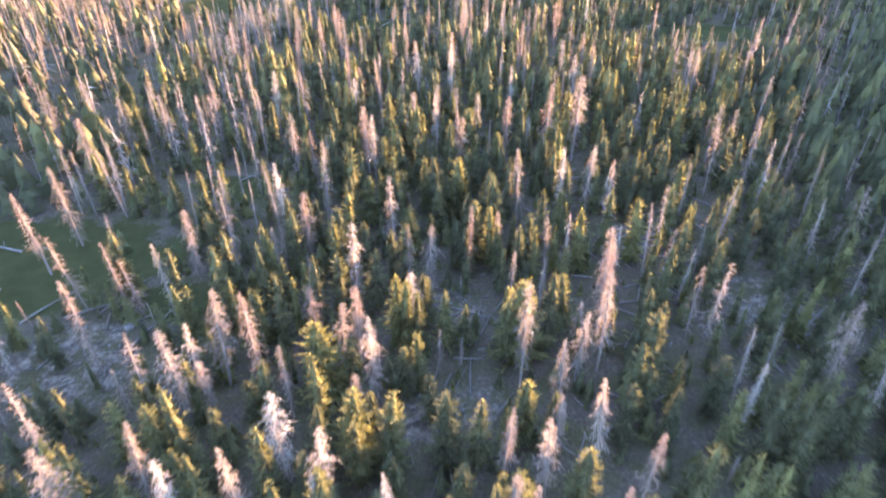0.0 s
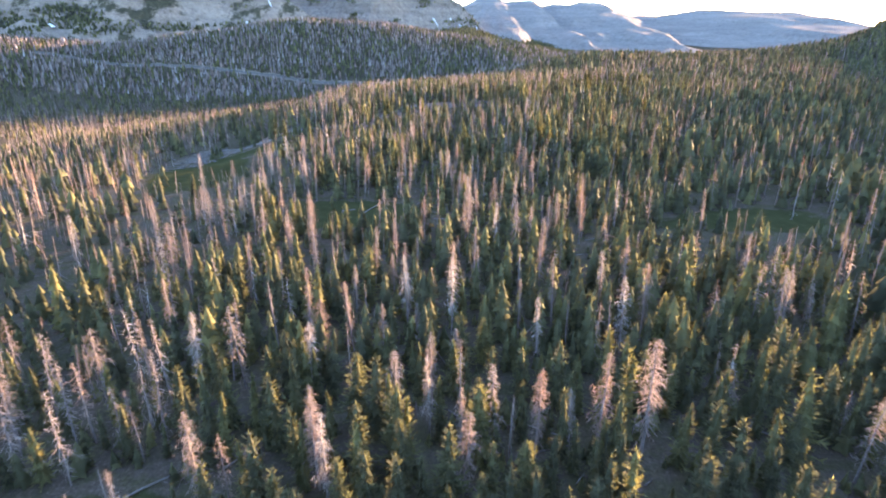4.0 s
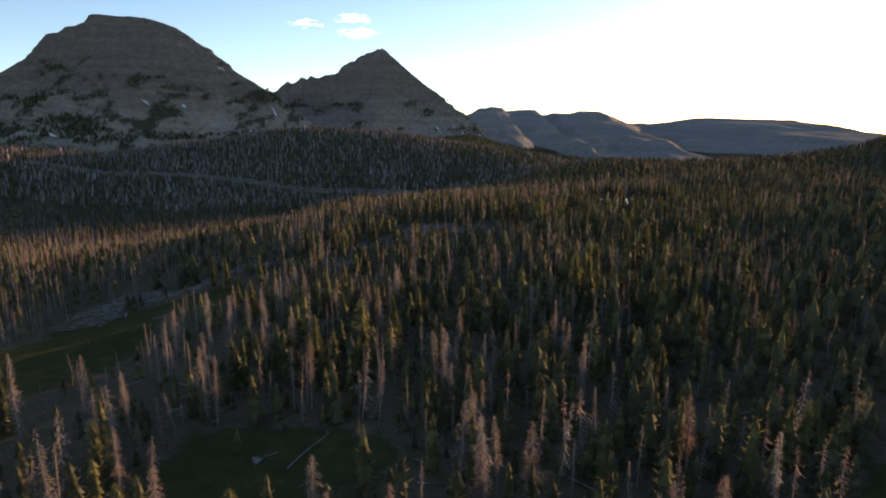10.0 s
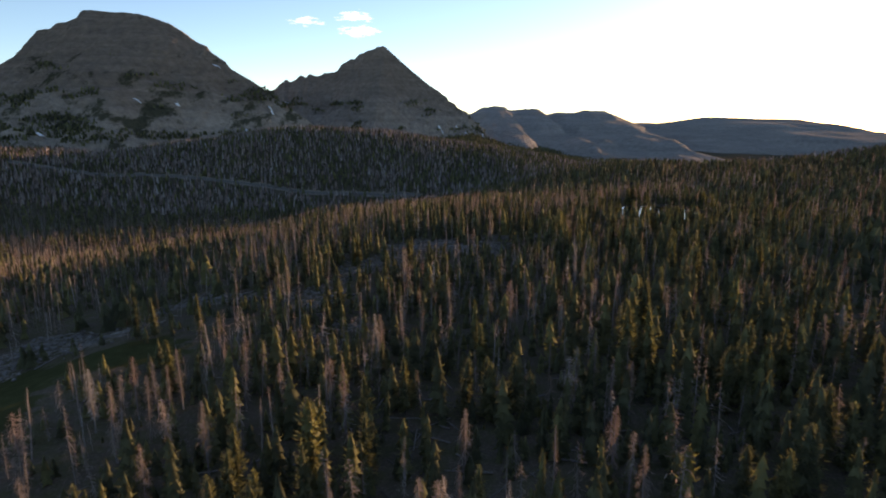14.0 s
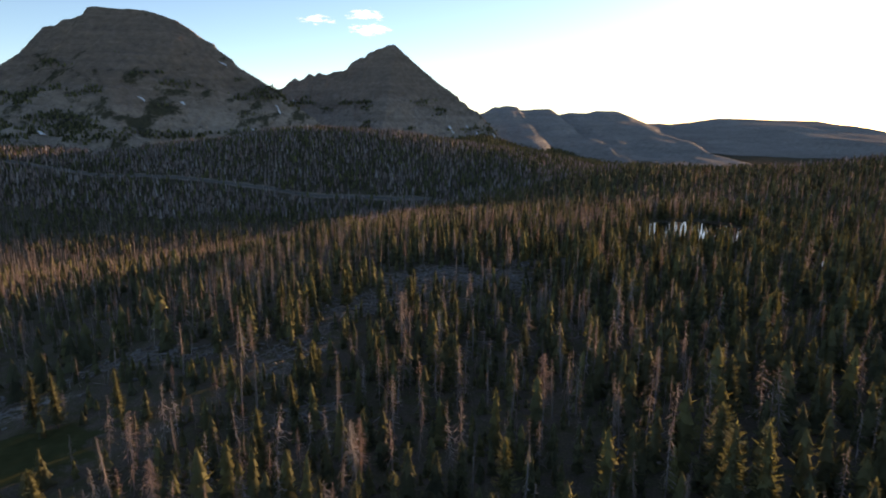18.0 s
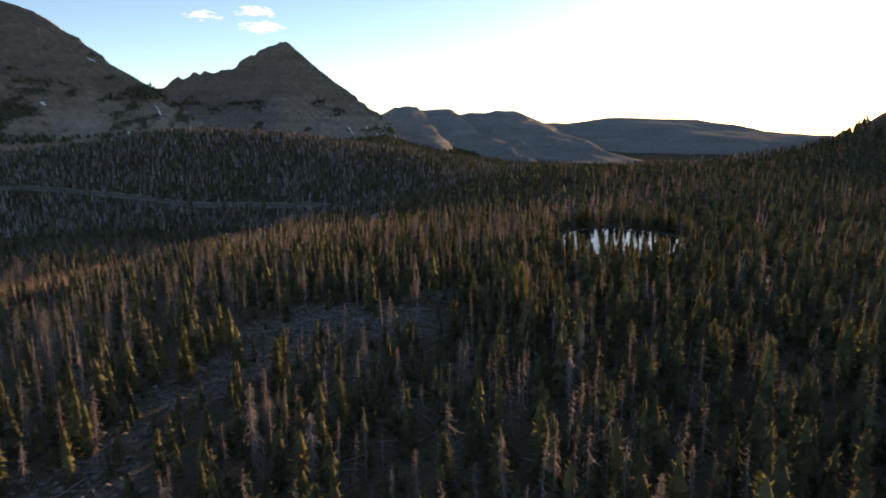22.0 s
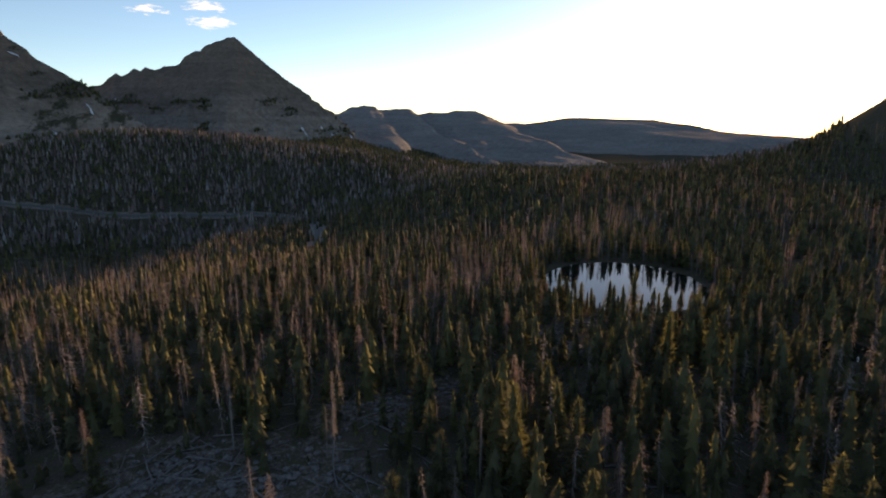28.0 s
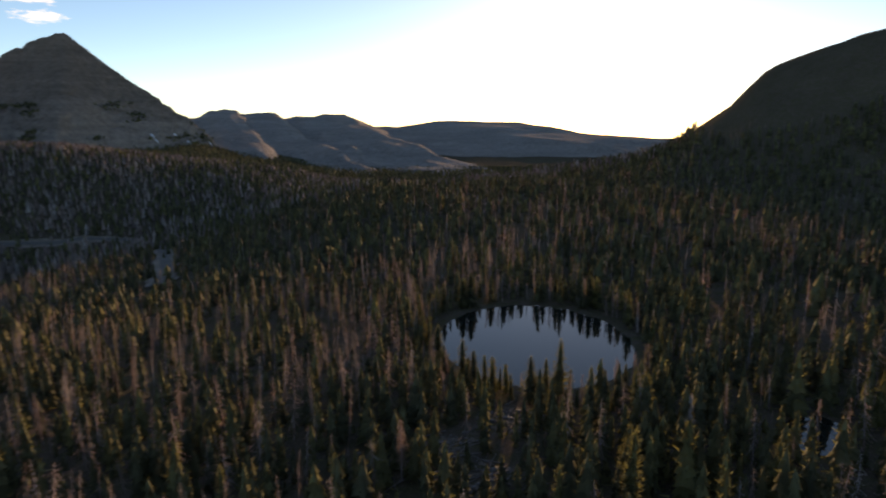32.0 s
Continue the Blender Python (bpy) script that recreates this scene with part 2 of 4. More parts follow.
# ---- lie of the land ----
_grid = np.random.RandomState(7).rand(256, 256)


def vnoise(x, y, size, octaves=4):
    """Smooth value noise about 0, in [-1, 1]."""
    out, amp, tot = 0.0, 1.0, 0.0
    for k in range(octaves):
        u, v = np.asarray(x) / size + 17.3 * k, np.asarray(y) / size + 9.1 * k
        i, j = np.floor(u).astype(int), np.floor(v).astype(int)
        a, b = u - i, v - j
        a, b = a * a * (3 - 2 * a), b * b * (3 - 2 * b)
        g = lambda p, q: _grid[p % 256, q % 256]
        out = out + amp * ((g(i, j) * (1 - a) + g(i + 1, j) * a) * (1 - b) + (g(i, j + 1) * (1 - a) + g(i + 1, j + 1) * a) * b)
        tot += amp
        amp, size = amp * 0.5, size * 0.5
    return out / tot * 2 - 1


def ss(t):
    t = np.clip(t, 0, 1)
    return t * t * (3 - 2 * t)


def oval(x, y, cx, cy, rx, ry, turn=0.0):
    """1 at the middle of an oval, 0.5 at its rim, 0 far out."""
    c, s = math.cos(radians(turn)), math.sin(radians(turn))
    u, v = (x - cx) * c + (y - cy) * s, (y - cy) * c - (x - cx) * s
    d = np.sqrt((u / rx) ** 2 + (v / ry) ** 2)
    return np.clip(1.5 - d, 0, 1)


# middle, half sizes, turn
PONDS = [(125, 542, 28, 34, -20), (148, 470, 9, 6, 10)]
MEADOWS = [(-66, 76, 24, 15, 0), (-38, 103, 9, 6, 10), (-24, 213, 21, 13, 0), (-92, 268, 18, 30, 8), (-99, 303, 18, 18, 0), (-76, 312, 19, 10, 15), (82, 206, 26, 11, 0), (-36, 68, 6, 4, 0)]
GRAVELS_NEAR = [(-47, 55, 9.5, 7, 0), (0, 46.5, 7, 4, 15), (3, 63, 5, 4, 0), (46, 62, 8, 6, 0), (34, 84, 7, 5, 20)]
GRAVELS_FAR = [(-114, 330, 11, 24, 10), (-92, 338, 14, 7, 0), (-74, 361, 22, 8, 4), (-112, 348, 12, 9, 0), (-38, 364, 8, 17, -10), (-26, 406, 24, 9, 55), (-14, 436, 14, 8, 40), (20, 429, 6, 10, 0), (45, 465, 6, 9, 10), (79, 483, 7, 5, 0), (6, 440, 18, 13, 20), (31, 460, 12, 8, 0), (-8, 446, 12, 9, 40), (74, 496, 9, 5, 0), (-28, 330, 9, 4, 20), (92, 500, 8, 5, 30)]
GRAVELS = GRAVELS_NEAR + GRAVELS_FAR


def mask(x, y, ovals):
    x, y = np.asarray(x, dtype=float), np.asarray(y, dtype=float)
    x, y = x + 7 * vnoise(x, y, 22), y + 6 * vnoise(x + 90, y, 22)
    out = np.zeros_like(x)
    for o in ovals:
        out = np.maximum(out, oval(x, y, *o))
    return out


def ground_z(x, y):
    x, y = np.asarray(x, dtype=float), np.asarray(y, dtype=float)
    z = -47 * np.clip(((-x - 60) + 0.3 * (y - 330) + 0.25 * np.maximum(y - 480, 0)) / 380, 0, 1) ** 1.3
    z = z - 6 * ss((-x - 75) / 35) * ss((y - 265) / 50)
    z = z - 4 * ss((y - 700) / 350) * ss((300 - x) / 250) - 18 * ss((y - 520) / 260) * ss((220 - x) / 220)
    z = z + 4 * ss((x - 150) / 200) * np.exp(-((y - 330) / 260) ** 2)
    # wooded hill ahead
    az, r = np.degrees(np.arctan2(x, y - 115)), np.hypot(x, y - 115)
    crest = np.interp(az, [-60, -36, -32, -29, -26, -20, -16, -12.5, -5.7, -0.8, 4.1, 9, 13.7, 24, 40], [10, 6, -1, -9, 0, 18, 35, 40, 31, 11, -8, -28, -50, -62, -62])
    w = ss((r - 980) / 470) * ss((35 - az) / 12)
    hill = z * (1 - w) + crest * w
    z = np.where(r > 980, hill, z)
    # mountain flank to the east
    az2, r2 = np.degrees(np.arctan2(x - 34, y - 395)), np.hypot(x - 34, y - 395)
    flank = np.interp(az2, [18, 23.4, 32.4, 40.8, 43.6, 47.9, 48.7, 50.6, 55, 58, 70, 100, 150], [-62, -31, -13, 12, 30, 84, 102, 136, 160, 176, 200, 185, 60])
    w2 = ss((r2 - 540) / 460) * ss((az2 - 16) / 8) * ss((170 - az2) / 40)
    past = np.where(r2 > 1000, -(r2 - 1000) * 0.28, 0) * ss((az2 - 16) / 8)
    z = z * (1 - w2) + np.maximum(flank + past, -62) * w2
    z = z + w2 * ss((z - 15) / 60) * 9 * vnoise(x + 40, y, 75, 5)
    far = ss((r - 1500) / 800)
    z = z * (1 - far) + np.minimum(z, -62 + 0 * z) * far
    # wooded slope that climbs beyond the valley, towards the far ridges
    ridge = np.interp(az, [-14, -6, 1.7, 4.7, 7.5, 10.3, 14, 20, 42], [-62, 10, 20, -14, -32, -50, -62, -62, -62])
    climb = np.clip((r - 1620) / 680, 0, 1) * ss((2700 - r) / 380) * ss((az + 14) / 6) * ss((14 - az) / 6)
    z = z + climb * np.maximum(ridge + 68, 0) - 8 * ss((r - 1480) / 120) * ss((2700 - r) / 380) * ss((az + 14) / 6)
    z = z + 1.3 * vnoise(x, y, 45) * ss(r / 100 + 0.3) + ss((r - 700) / 500) * 5 * vnoise(x, y, 160)
    for cx, cy, rx, ry, turn in PONDS:
        k = oval(x, y, cx, cy, rx * 1.15, ry * 1.15, turn)
        z = z * (1 - ss(k * 2)) + (-0.0) * ss(k * 2)
        z = z - 2.2 * ss((oval(x, y, cx, cy, rx, ry, turn) - 0.45) * 4)
    return z + 0.25


def grid_lines(lo, hi, near_lo, near_hi, step, growth):
    a = list(np.arange(near_lo, near_hi + 0.1, step))
    s, v = step, near_hi
    while v < hi:
        s *= growth
        v += s
        a.append(v)
    s, v = step, near_lo
    while v > lo:
        s *= growth
        v -= s
        a.insert(0, v)
    return np.array(a)


def sheet(gx, gy):
    nx, ny = len(gx), len(gy)
    xx, yy = np.meshgrid(gx, gy)
    i = np.arange(nx * ny).reshape(ny, nx)
    f = np.stack([i[:-1, :-1], i[:-1, 1:], i[1:, 1:], i[1:, :-1]], -1).reshape(-1, 4)
    return xx.ravel(), yy.ravel(), f


gx = grid_lines(-6500, 6500, -170, 210, 3.8, 1.055)
gy = grid_lines(-2500, 6500, 10, 620, 3.8, 1.045)
vx, vy, faces = sheet(gx, gy)
vz = ground_z(vx, vy)
ground = new("ground", tri_mesh("ground", np.stack([vx, vy, vz], -1), faces, [GROUND], {"meadow": mask(vx, vy, MEADOWS), "gravel": mask(vx, vy, GRAVELS)}, smooth=True))
tagged(ground, "forest floor of brown soil, scrub, grass and gravel", "ground", kind="structure")


# ---- ponds ----
for cx, cy, rx, ry, turn in PONDS:
    n_rim = 96
    ang = np.linspace(0, 2 * np.pi, n_rim, endpoint=False)
    wob = 1.12 + 0.07 * np.sin(3 * ang + 1) + 0.05 * np.sin(7 * ang)
    u, v = rx * np.cos(ang) * wob, ry * np.sin(ang) * wob
    c, s = math.cos(radians(turn)), math.sin(radians(turn))
    pts = [(cx, cy, 0.0)] + [(cx + a * c - b * s, cy + a * s + b * c, 0.0) for a, b in zip(u, v)]
    me = mesh_of("pond_water", pts, [(0, k + 1, (k + 1) % n_rim + 1) for k in range(n_rim)], [WATER])
    tagged(new("pond", me), "still dark forest pond mirroring the pale evening sky", "pond", kind="structure")


# ---- mountains ----
rs_snow = np.random.RandomState(2)
SURFACE = {}


def mountain(name, label, skyline, depth, slope, back, mat, base, step, steps_z, rough, seed, snow=(), curve=0.92, kind="", teeth=0.16):
    """A mountain along the x direction: skyline (degrees east of north from the valley's eye point, degrees up) at the given distance ahead,
    a front that falls off at the given slope towards the viewer, and terraces of hard rock."""
    eye = (2.0, 115.0, 53.5)
    xs = [eye[0] + depth * math.tan(radians(a)) for a, _ in skyline]
    zs = [eye[2] + depth / math.cos(radians(a)) * math.tan(radians(e)) for a, e in skyline]
    lx = np.arange(min(xs), max(xs) + step, step)
    top = np.interp(lx, xs, zs)
    high = max(zs)
    run = (high - base) / slope * 1.35
    ly = np.concatenate([np.arange(-run, 0, step), np.arange(0, back, step)])
    x, y, f = sheet(lx, ly)
    jag = vnoise(x + seed, 3 * seed + 0 * y, 30, 4)
    jag = 0.4 * jag + 0.6 * np.round(jag * 3) / 3
    h = np.interp(x, xs, zs) + rough * 0.2 * vnoise(x + seed, y * 0 + seed, 60, 5) + rough * teeth * np.maximum(jag, -0.3)
    d = np.where(y < 0, -y, y * 1.2)
    gully = 1 + 0.2 * vnoise(x + seed, y * 0.35, 150, 5)
    # concave talus below, steeper rock above
    rel = np.clip(d * slope * gully / np.maximum(high - base, 1), 0, 3)
    drop = (high - base) * (rel ** curve) * (1.14 - 0.2 * np.clip(rel, 0, 1.2))
    z = h - drop
    near_top = ss(d / 130)
    z = z + near_top * rough * (1.1 * vnoise(x + seed, y, 110, 6) + 0.5 * np.abs(vnoise(x + 2 * seed, y * 0.3, 55, 4)))
    q = z / steps_z
    fr = q - np.floor(q)
    z = z + near_top * ((np.floor(q) + ss((fr - 0.25) / 0.5)) * steps_z - z) * 0.4
    z = np.maximum(z, base - 30)
    SURFACE[name] = (x, eye[1] + depth + y, z)
    ob = new(name, tri_mesh(name, np.stack([x, eye[1] + depth + y, z], -1), f, [mat], smooth=False))
    # old snow in gullies: (degrees east, degrees up, half length, half height in cells)
    view = (2.0, 212.0, 54.5)
    px, py, pz = x, eye[1] + depth + y, z
    az_ = np.degrees(np.arctan2(px - view[0], py - view[1]))
    el_ = np.degrees(np.arctan2(pz - view[2], np.hypot(px - view[0], py - view[1])))
    cols = len(lx)
    for sa, se, cw, ch, sl in snow:
        cost = (az_ - sa) ** 2 + (el_ - se) ** 2 + np.where(y > 0, 99, 0)
        k0 = int(np.argmin(cost))
        j0, i0 = divmod(k0, cols)
        v, f = [], []
        for b_ in range(-ch, ch + 1):
            for a_ in range(-cw, cw + 1):
                u, w = a_ + sl * b_, b_
                k = min(max(j0 + w, 0), len(ly) - 1) * cols + min(max(int(round(i0 + u)), 0), cols - 1)
                v.append((px[k], py[k] - 3, pz[k] + 2.5))
        mid_ = np.mean(v, axis=0)
        v = [tuple(mid_ + (np.array(q) - mid_) * 0.5 * (0.8 + 0.4 * rs_snow.rand())) for q in v]
        n_ = 2 * cw + 1
        for b_ in range(2 * ch):
            for a_ in range(2 * cw):
                if rs_snow.rand() < 0.8:
                    q = b_ * n_ + a_
                    f.append((q, q + 1, q + n_ + 1, q + n_))
        if f:
            part("snow_patch", mesh_of("snow_patch", v, f, [SNOW]), ob, "patch of old white snow")
    return tagged(ob, label, "mountain", kind=kind)


mountain("table_mountain", "broad flat-topped rocky mountain with tree patches on its talus", [(-52, -2), (-46, 1.5), (-40, 2.5), (-35.88, 3.8), (-34.51, 4.74), (-34.06, 5.0), (-32.94, 5.72), (-32.72, 6.15), (-32.55, 6.83), (-32.0, 7.02), (-31.63, 7.05), (-31.2, 7.46), (-30.48, 7.65), (-29.81, 7.97), (-29.42, 8.54), (-28.24, 8.61), (-26.7, 8.58), (-25.52, 8.52), (-24.33, 8.28), (-23.22, 7.93), (-22.33, 7.34), (-21.11, 6.53), (-20.59, 6.28), (-20.35, 5.85), (-19.24, 5.14), (-18.95, 4.7), (-16.31, 3.04), (-15.6, 2.6), (-13.5, 0.9), (-11.5, -0.6), (-9, -2.5)],
         1850, 0.66, 420, MOUNTAIN, -40, 7, 23, 20, 3.1,
         [(-27.56, 1.98, 2, 1, 1), (-24.42, 1.71, 1, 1, 1), (-21.0, 4.9, 1, 1, 2), (-16.6, 1.18, 1, 2, -1), (-19.0, -0.6, 1, 1, 0), (-34.8, -0.97, 1, 1, 1)], 0.97)
mountain("pointed_mountain", "pyramid-shaped grey rock peak with a jagged left shoulder", [(-24, -2), (-20, 1.0), (-17.5, 2.3), (-16.13, 2.9), (-15.43, 2.98), (-15.2, 3.31), (-14.45, 3.78), (-14.15, 3.62), (-13.6, 3.88), (-13.3, 4.12), (-12.85, 3.94), (-12.5, 4.28), (-11.82, 4.19), (-11.09, 4.42), (-10.36, 4.46), (-10.0, 4.68), (-9.83, 5.0), (-9.46, 5.25), (-8.87, 5.56), (-8.56, 5.58), (-8.2, 5.94), (-7.39, 6.31), (-6.97, 6.4), (-6.4, 6.62), (-5.92, 6.64), (-5.55, 6.36), (-4.47, 5.33), (-3.2, 4.31), (-2.36, 3.64), (-1.29, 2.95), (-0.43, 2.46), (-0.25, 2.08), (0.32, 1.74), (0.5, 1.4), (1.51, 0.88), (2.16, 0.24), (3.6, -1.3), (6, -3.4)],
         2350, 0.78, 380, PEAK_ROCK, -45, 7, 21, 20, 11.7,
         [(-1.1, -0.6, 1, 2, -1), (1.5, -1.0, 2, 2, -1), (0.4, -0.3, 1, 1, 0), (3.0, -1.2, 1, 1, -1), (-15.2, 1.8, 1, 2, -1)], 0.86, teeth=0.4)
# long bare front slopes in the haze-paled colour stand for hazy wooded valley
mountain("far_ridge", "distant line of low grey mountains, paled in colour as by haze", [(-6, 0.6), (-2, 1.0), (1.75, 0.96), (2.85, 1.58), (3.15, 1.5), (3.85, 1.64), (4.85, 1.57), (5.15, 1.26), (6.24, 1.34), (7.82, 1.37), (8.52, 0.84), (9.4, 1.03), (10.95, 1.01), (11.72, 1.21), (13.53, 1.15), (14.59, 0.72), (15.92, 0.15), (17.24, -0.35), (19.45, -0.79), (22.13, -1.33), (24.87, -1.72), (23, -1.6), (27, -2.6)],
         3700, 0.12, 300, HAZED_ROCK, -66, 20, 60, 6, 31.0, kind="structure", teeth=0.5)
mountain("farthest_ridge", "distant flat-topped ridge beneath the low sun, paled in colour as by haze", [(12, -0.4), (15, 0.05), (17, 0.15), (18, 0.05), (20, 0.3), (21.5, 0.55), (23, 0.55), (26, 0.4), (28.8, 0.35), (30.5, 0.0), (32.5, -0.4), (34.5, -0.8), (37.5, -1.2), (41, -1.7), (45, -2.2)],
         4050, 0.075, 300, HAZED_ROCK, -66, 24, 60, 5, 57.0, kind="structure", teeth=0.4)


# ---- trees ----
def tube(points, radii, sides=5):
    v, f = [], []
    for k, (p, r) in enumerate(zip(points, radii)):
        for s in range(sides):
            a = 2 * math.pi * s / sides
            v.append((p[0] + r * math.cos(a), p[1] + r * math.sin(a), p[2]))
            if k:
                o, q = (k - 1) * sides, k * sides
                t = (s + 1) % sides
                f += [(o + s, o + t, q + t), (o + s, q + t, q + s)]
    return np.array(v), np.array(f)


def join(pieces):
    v, f, o = [], [], 0
    for a, b in pieces:
        v.append(a)
        f.append(b + o)
        o += len(a)
    return np.concatenate(v), np.concatenate(f)


def blade(p, q, width, sag, side):
    """A drooping frond from p to q, widest at mid-length: four triangles."""
    p, q = np.array(p), np.array(q)
    m = (p + q) / 2 + np.array([0, 0, sag])
    w = np.array(side) * width
    return np.array([p, m - w, m + w, q]), np.array([(0, 1, 2), (1, 3, 2)])


def spire(rng, layers, sides, radius, low, narrow):
    """Far tree: stacked ragged skirts."""
    out = []
    for k in range(layers):
        h0 = low + (1 - low) * k / layers * 0.9
        h1 = min(1.0, h0 + (1 - low) * 1.7 / layers)
        r = radius * (1 - h0) ** narrow
        v = [(0.0, 0.0, h1)]
        for s in range(sides):
            a = 2 * math.pi * (s + 0.5 * k) / sides + rng.rand() * 0.5
            rr = r * (0.6 + 0.7 * rng.rand())
            v.append((rr * math.cos(a), rr * math.sin(a), h0 + (rng.rand() - 0.5) * 0.10))
        out.append((np.array(v), np.array([(0, s + 1, (s + 1) % sides + 1) for s in range(sides)])))
    return join(out)


def sprig(p, q, w):
    """One tapering triangle of needles or twig."""
    p, q, w = np.array(p), np.array(q), np.array(w)
    return np.array([p - w, p + w, q]), np.array([(0, 1, 2)])


def cone(rng, layers, sides, radius, low, narrow, depth=0.45):
    """Dense inner crown: stacked skirts whose rims run out into many short points."""
    out = []
    for k in range(layers):
        h0 = low + (1 - low) * k / layers * 0.93
        h1 = min(1.0, h0 + (1 - low) * 2.0 / layers)
        r = radius * ((1 - h0) / (1 - low)) ** narrow * (0.85 + 0.3 * rng.rand())
        v = [(0.0, 0.0, h1)]
        turn = rng.rand() * 6.28
        for s in range(sides):
            a = 2 * math.pi * s / sides + turn + rng.rand() * 0.25
            rr = r * ((1.0 if s % 2 else 1 - depth) + 0.25 * (rng.rand() - 0.5))
            v.append((rr * math.cos(a), rr * math.sin(a), h0 + (0.0 if s % 2 else 0.025) + (rng.rand() - 0.5) * 0.05))
        out.append((np.array(v), np.array([(0, s + 1, (s + 1) % sides + 1) for s in range(sides)])))
    return join(out)


def live_crown(rng, n, radius, low, sprigs=4, narrow=0.7):
    """Crown of a spruce one metre high: a dense core and many short branches, swept up near the tip, set with needle sprigs."""
    out = [cone(rng, 10, 12, radius * 0.62, low, narrow, 0.55)]
    lump = [0.75 + 0.5 * rng.rand() for _ in range(9)]
    for k in range(n):
        h = low + (0.985 - low) * ((k + rng.rand()) / n) ** 0.95
        a = k * 2.4 + rng.rand() * 1.2
        le = radius * ((1 - h) / (1 - low)) ** narrow * (0.7 + 0.45 * rng.rand()) * lump[int(h * 8.9)] + 0.012
        c, s_ = math.cos(a), math.sin(a)
        rise = le * (0.75 * h - 0.25 + 0.3 * rng.rand())
        root, tip = np.array((0, 0, h)), np.array((le * c, le * s_, h + rise))
        w = 0.07 * le + 0.002
        out.append(sprig(root + (tip - root) * 0.3, tip, (-s_ * w, c * w, 0.4 * w)))
        for g in range(sprigs):
            u = 0.35 + 0.6 * rng.rand()
            p = root + (tip - root) * u
            a2 = a + (rng.rand() - 0.5) * 2.4
            l2 = le * (0.5 - 0.25 * u) * (0.7 + 0.6 * rng.rand()) + 0.006
            q = p + np.array((l2 * math.cos(a2), l2 * math.sin(a2), l2 * (0.9 * rng.rand() - 0.15)))
            w = 0.05 * le + 0.002
            out.append(sprig(p, q, (-math.sin(a2) * w, math.cos(a2) * w, w * (rng.rand() - 0.5))))
    out.append(blade((0, 0, 0.95), (0.0, 0.0, 1.04), 0.005, 0, (1, 0, 0)))
    return join(out)


def live_crown_mid(rng, n, radius, low, narrow=0.72):
    out = [cone(rng, 8, 8, radius * 0.74, low, narrow, 0.5)]
    for k in range(n):
        h = low + (0.98 - low) * (k + rng.rand()) / n
        a = k * 2.4 + rng.rand()
        le = radius * ((1 - h) / (1 - low)) ** narrow * (0.75 + 0.5 * rng.rand()) + 0.012
        c, s_ = math.cos(a), math.sin(a)
        w = 0.045 * le + 0.003
        p = np.array((0.5 * le * c, 0.5 * le * s_, h))
        out.append(sprig(p, (le * c, le * s_, h + le * (0.6 * h - 0.1)), (-s_ * w, c * w, w * (0.5 if k % 2 else -0.5))))
    return join(out)


def dead_crown(rng, n, radius, low, twigs, coarse=1.0):
    """Bare branches that droop more the lower they sit, each with fine hanging twigs; ragged where limbs have broken off."""
    out = []
    lump = [0.55 + 0.75 * rng.rand() for _ in range(8)]
    for k in range(n):
        v = (k + rng.rand()) / n
        h = low + (0.99 - low) * v ** 0.85
        a = k * 2.4 + rng.rand() * 1.8
        shape = min(1.0, (1 - h) / 0.5) ** 0.6 * (0.6 + 0.4 * min(1.0, (h - low) / 0.3))
        le = radius * shape * lump[int(h * 7.9)] * (0.45 + 0.7 * rng.rand()) + 0.01
        c, s_ = math.cos(a), math.sin(a)
        droop = le * (0.95 - 0.95 * h + 0.7 * (rng.rand() - 0.4))
        tip = np.array((le * c, le * s_, h - droop))
        root = np.array((0, 0, h))
        w = (0.0018 + 0.01 * le) * coarse
        out.append(sprig(root, tip, (-s_ * w, c * w, 0.5 * w)))
        for t in range(twigs):
            u = 0.2 + 0.8 * rng.rand()
            p = root + (tip - root) * u
            a2 = a + (rng.rand() - 0.5) * 3.2
            l2 = le * (0.2 + 0.35 * rng.rand()) + 0.006
            q = p + np.array((l2 * math.cos(a2), l2 * math.sin(a2), -l2 * (1.6 * rng.rand() - 0.3)))
            w = (0.0014 + 0.009 * le) * coarse
            out.append(sprig(p, q, (-math.sin(a2) * w, math.cos(a2) * w, w * (rng.rand() - 0.5))))
    return join(out)


def trunk_of(rng, r, top=0.97, sides=5):
    b = rng.rand(2) * 0.02 - 0.01
    return tube([(0, 0, -0.03), (b[0], b[1], 0.35), (b[1], -b[0], 0.7), (0, 0, top)], [r * 1.25, r, r * 0.6, r * 0.12], sides)


rng = np.random.RandomState(11)
KINDS = {"live": [], "dead": [], "snag": []}
for k in range(6):
    KINDS["live"].append((trunk_of(rng, 0.011), live_crown(rng, 150, 0.155 + 0.02 * (k % 4), 0.03 + 0.03 * (k % 3), 4, 0.48 + 0.12 * (k % 3))))
for k in range(7):
    KINDS["dead"].append((trunk_of(rng, 0.010), dead_crown(rng, 180, 0.065 + 0.02 * (k % 4), 0.1 + 0.07 * (k % 3), 5, 1.1)))
for k in range(4):
    KINDS["snag"].append((trunk_of(rng, 0.011), dead_crown(rng, 110, 0.045 + 0.02 * (k == 3), 0.18, 3)))


# ---- where the trees stand ----
def camera_side(x, y):
    """Roughly inside the valley that is seen: east-west width grows ahead."""
    return (x > -(70 + 0.80 * (y + 30))) & (x < 75 + 0.78 * (y + 20) + 0.6 * np.maximum(y - 330, 0))


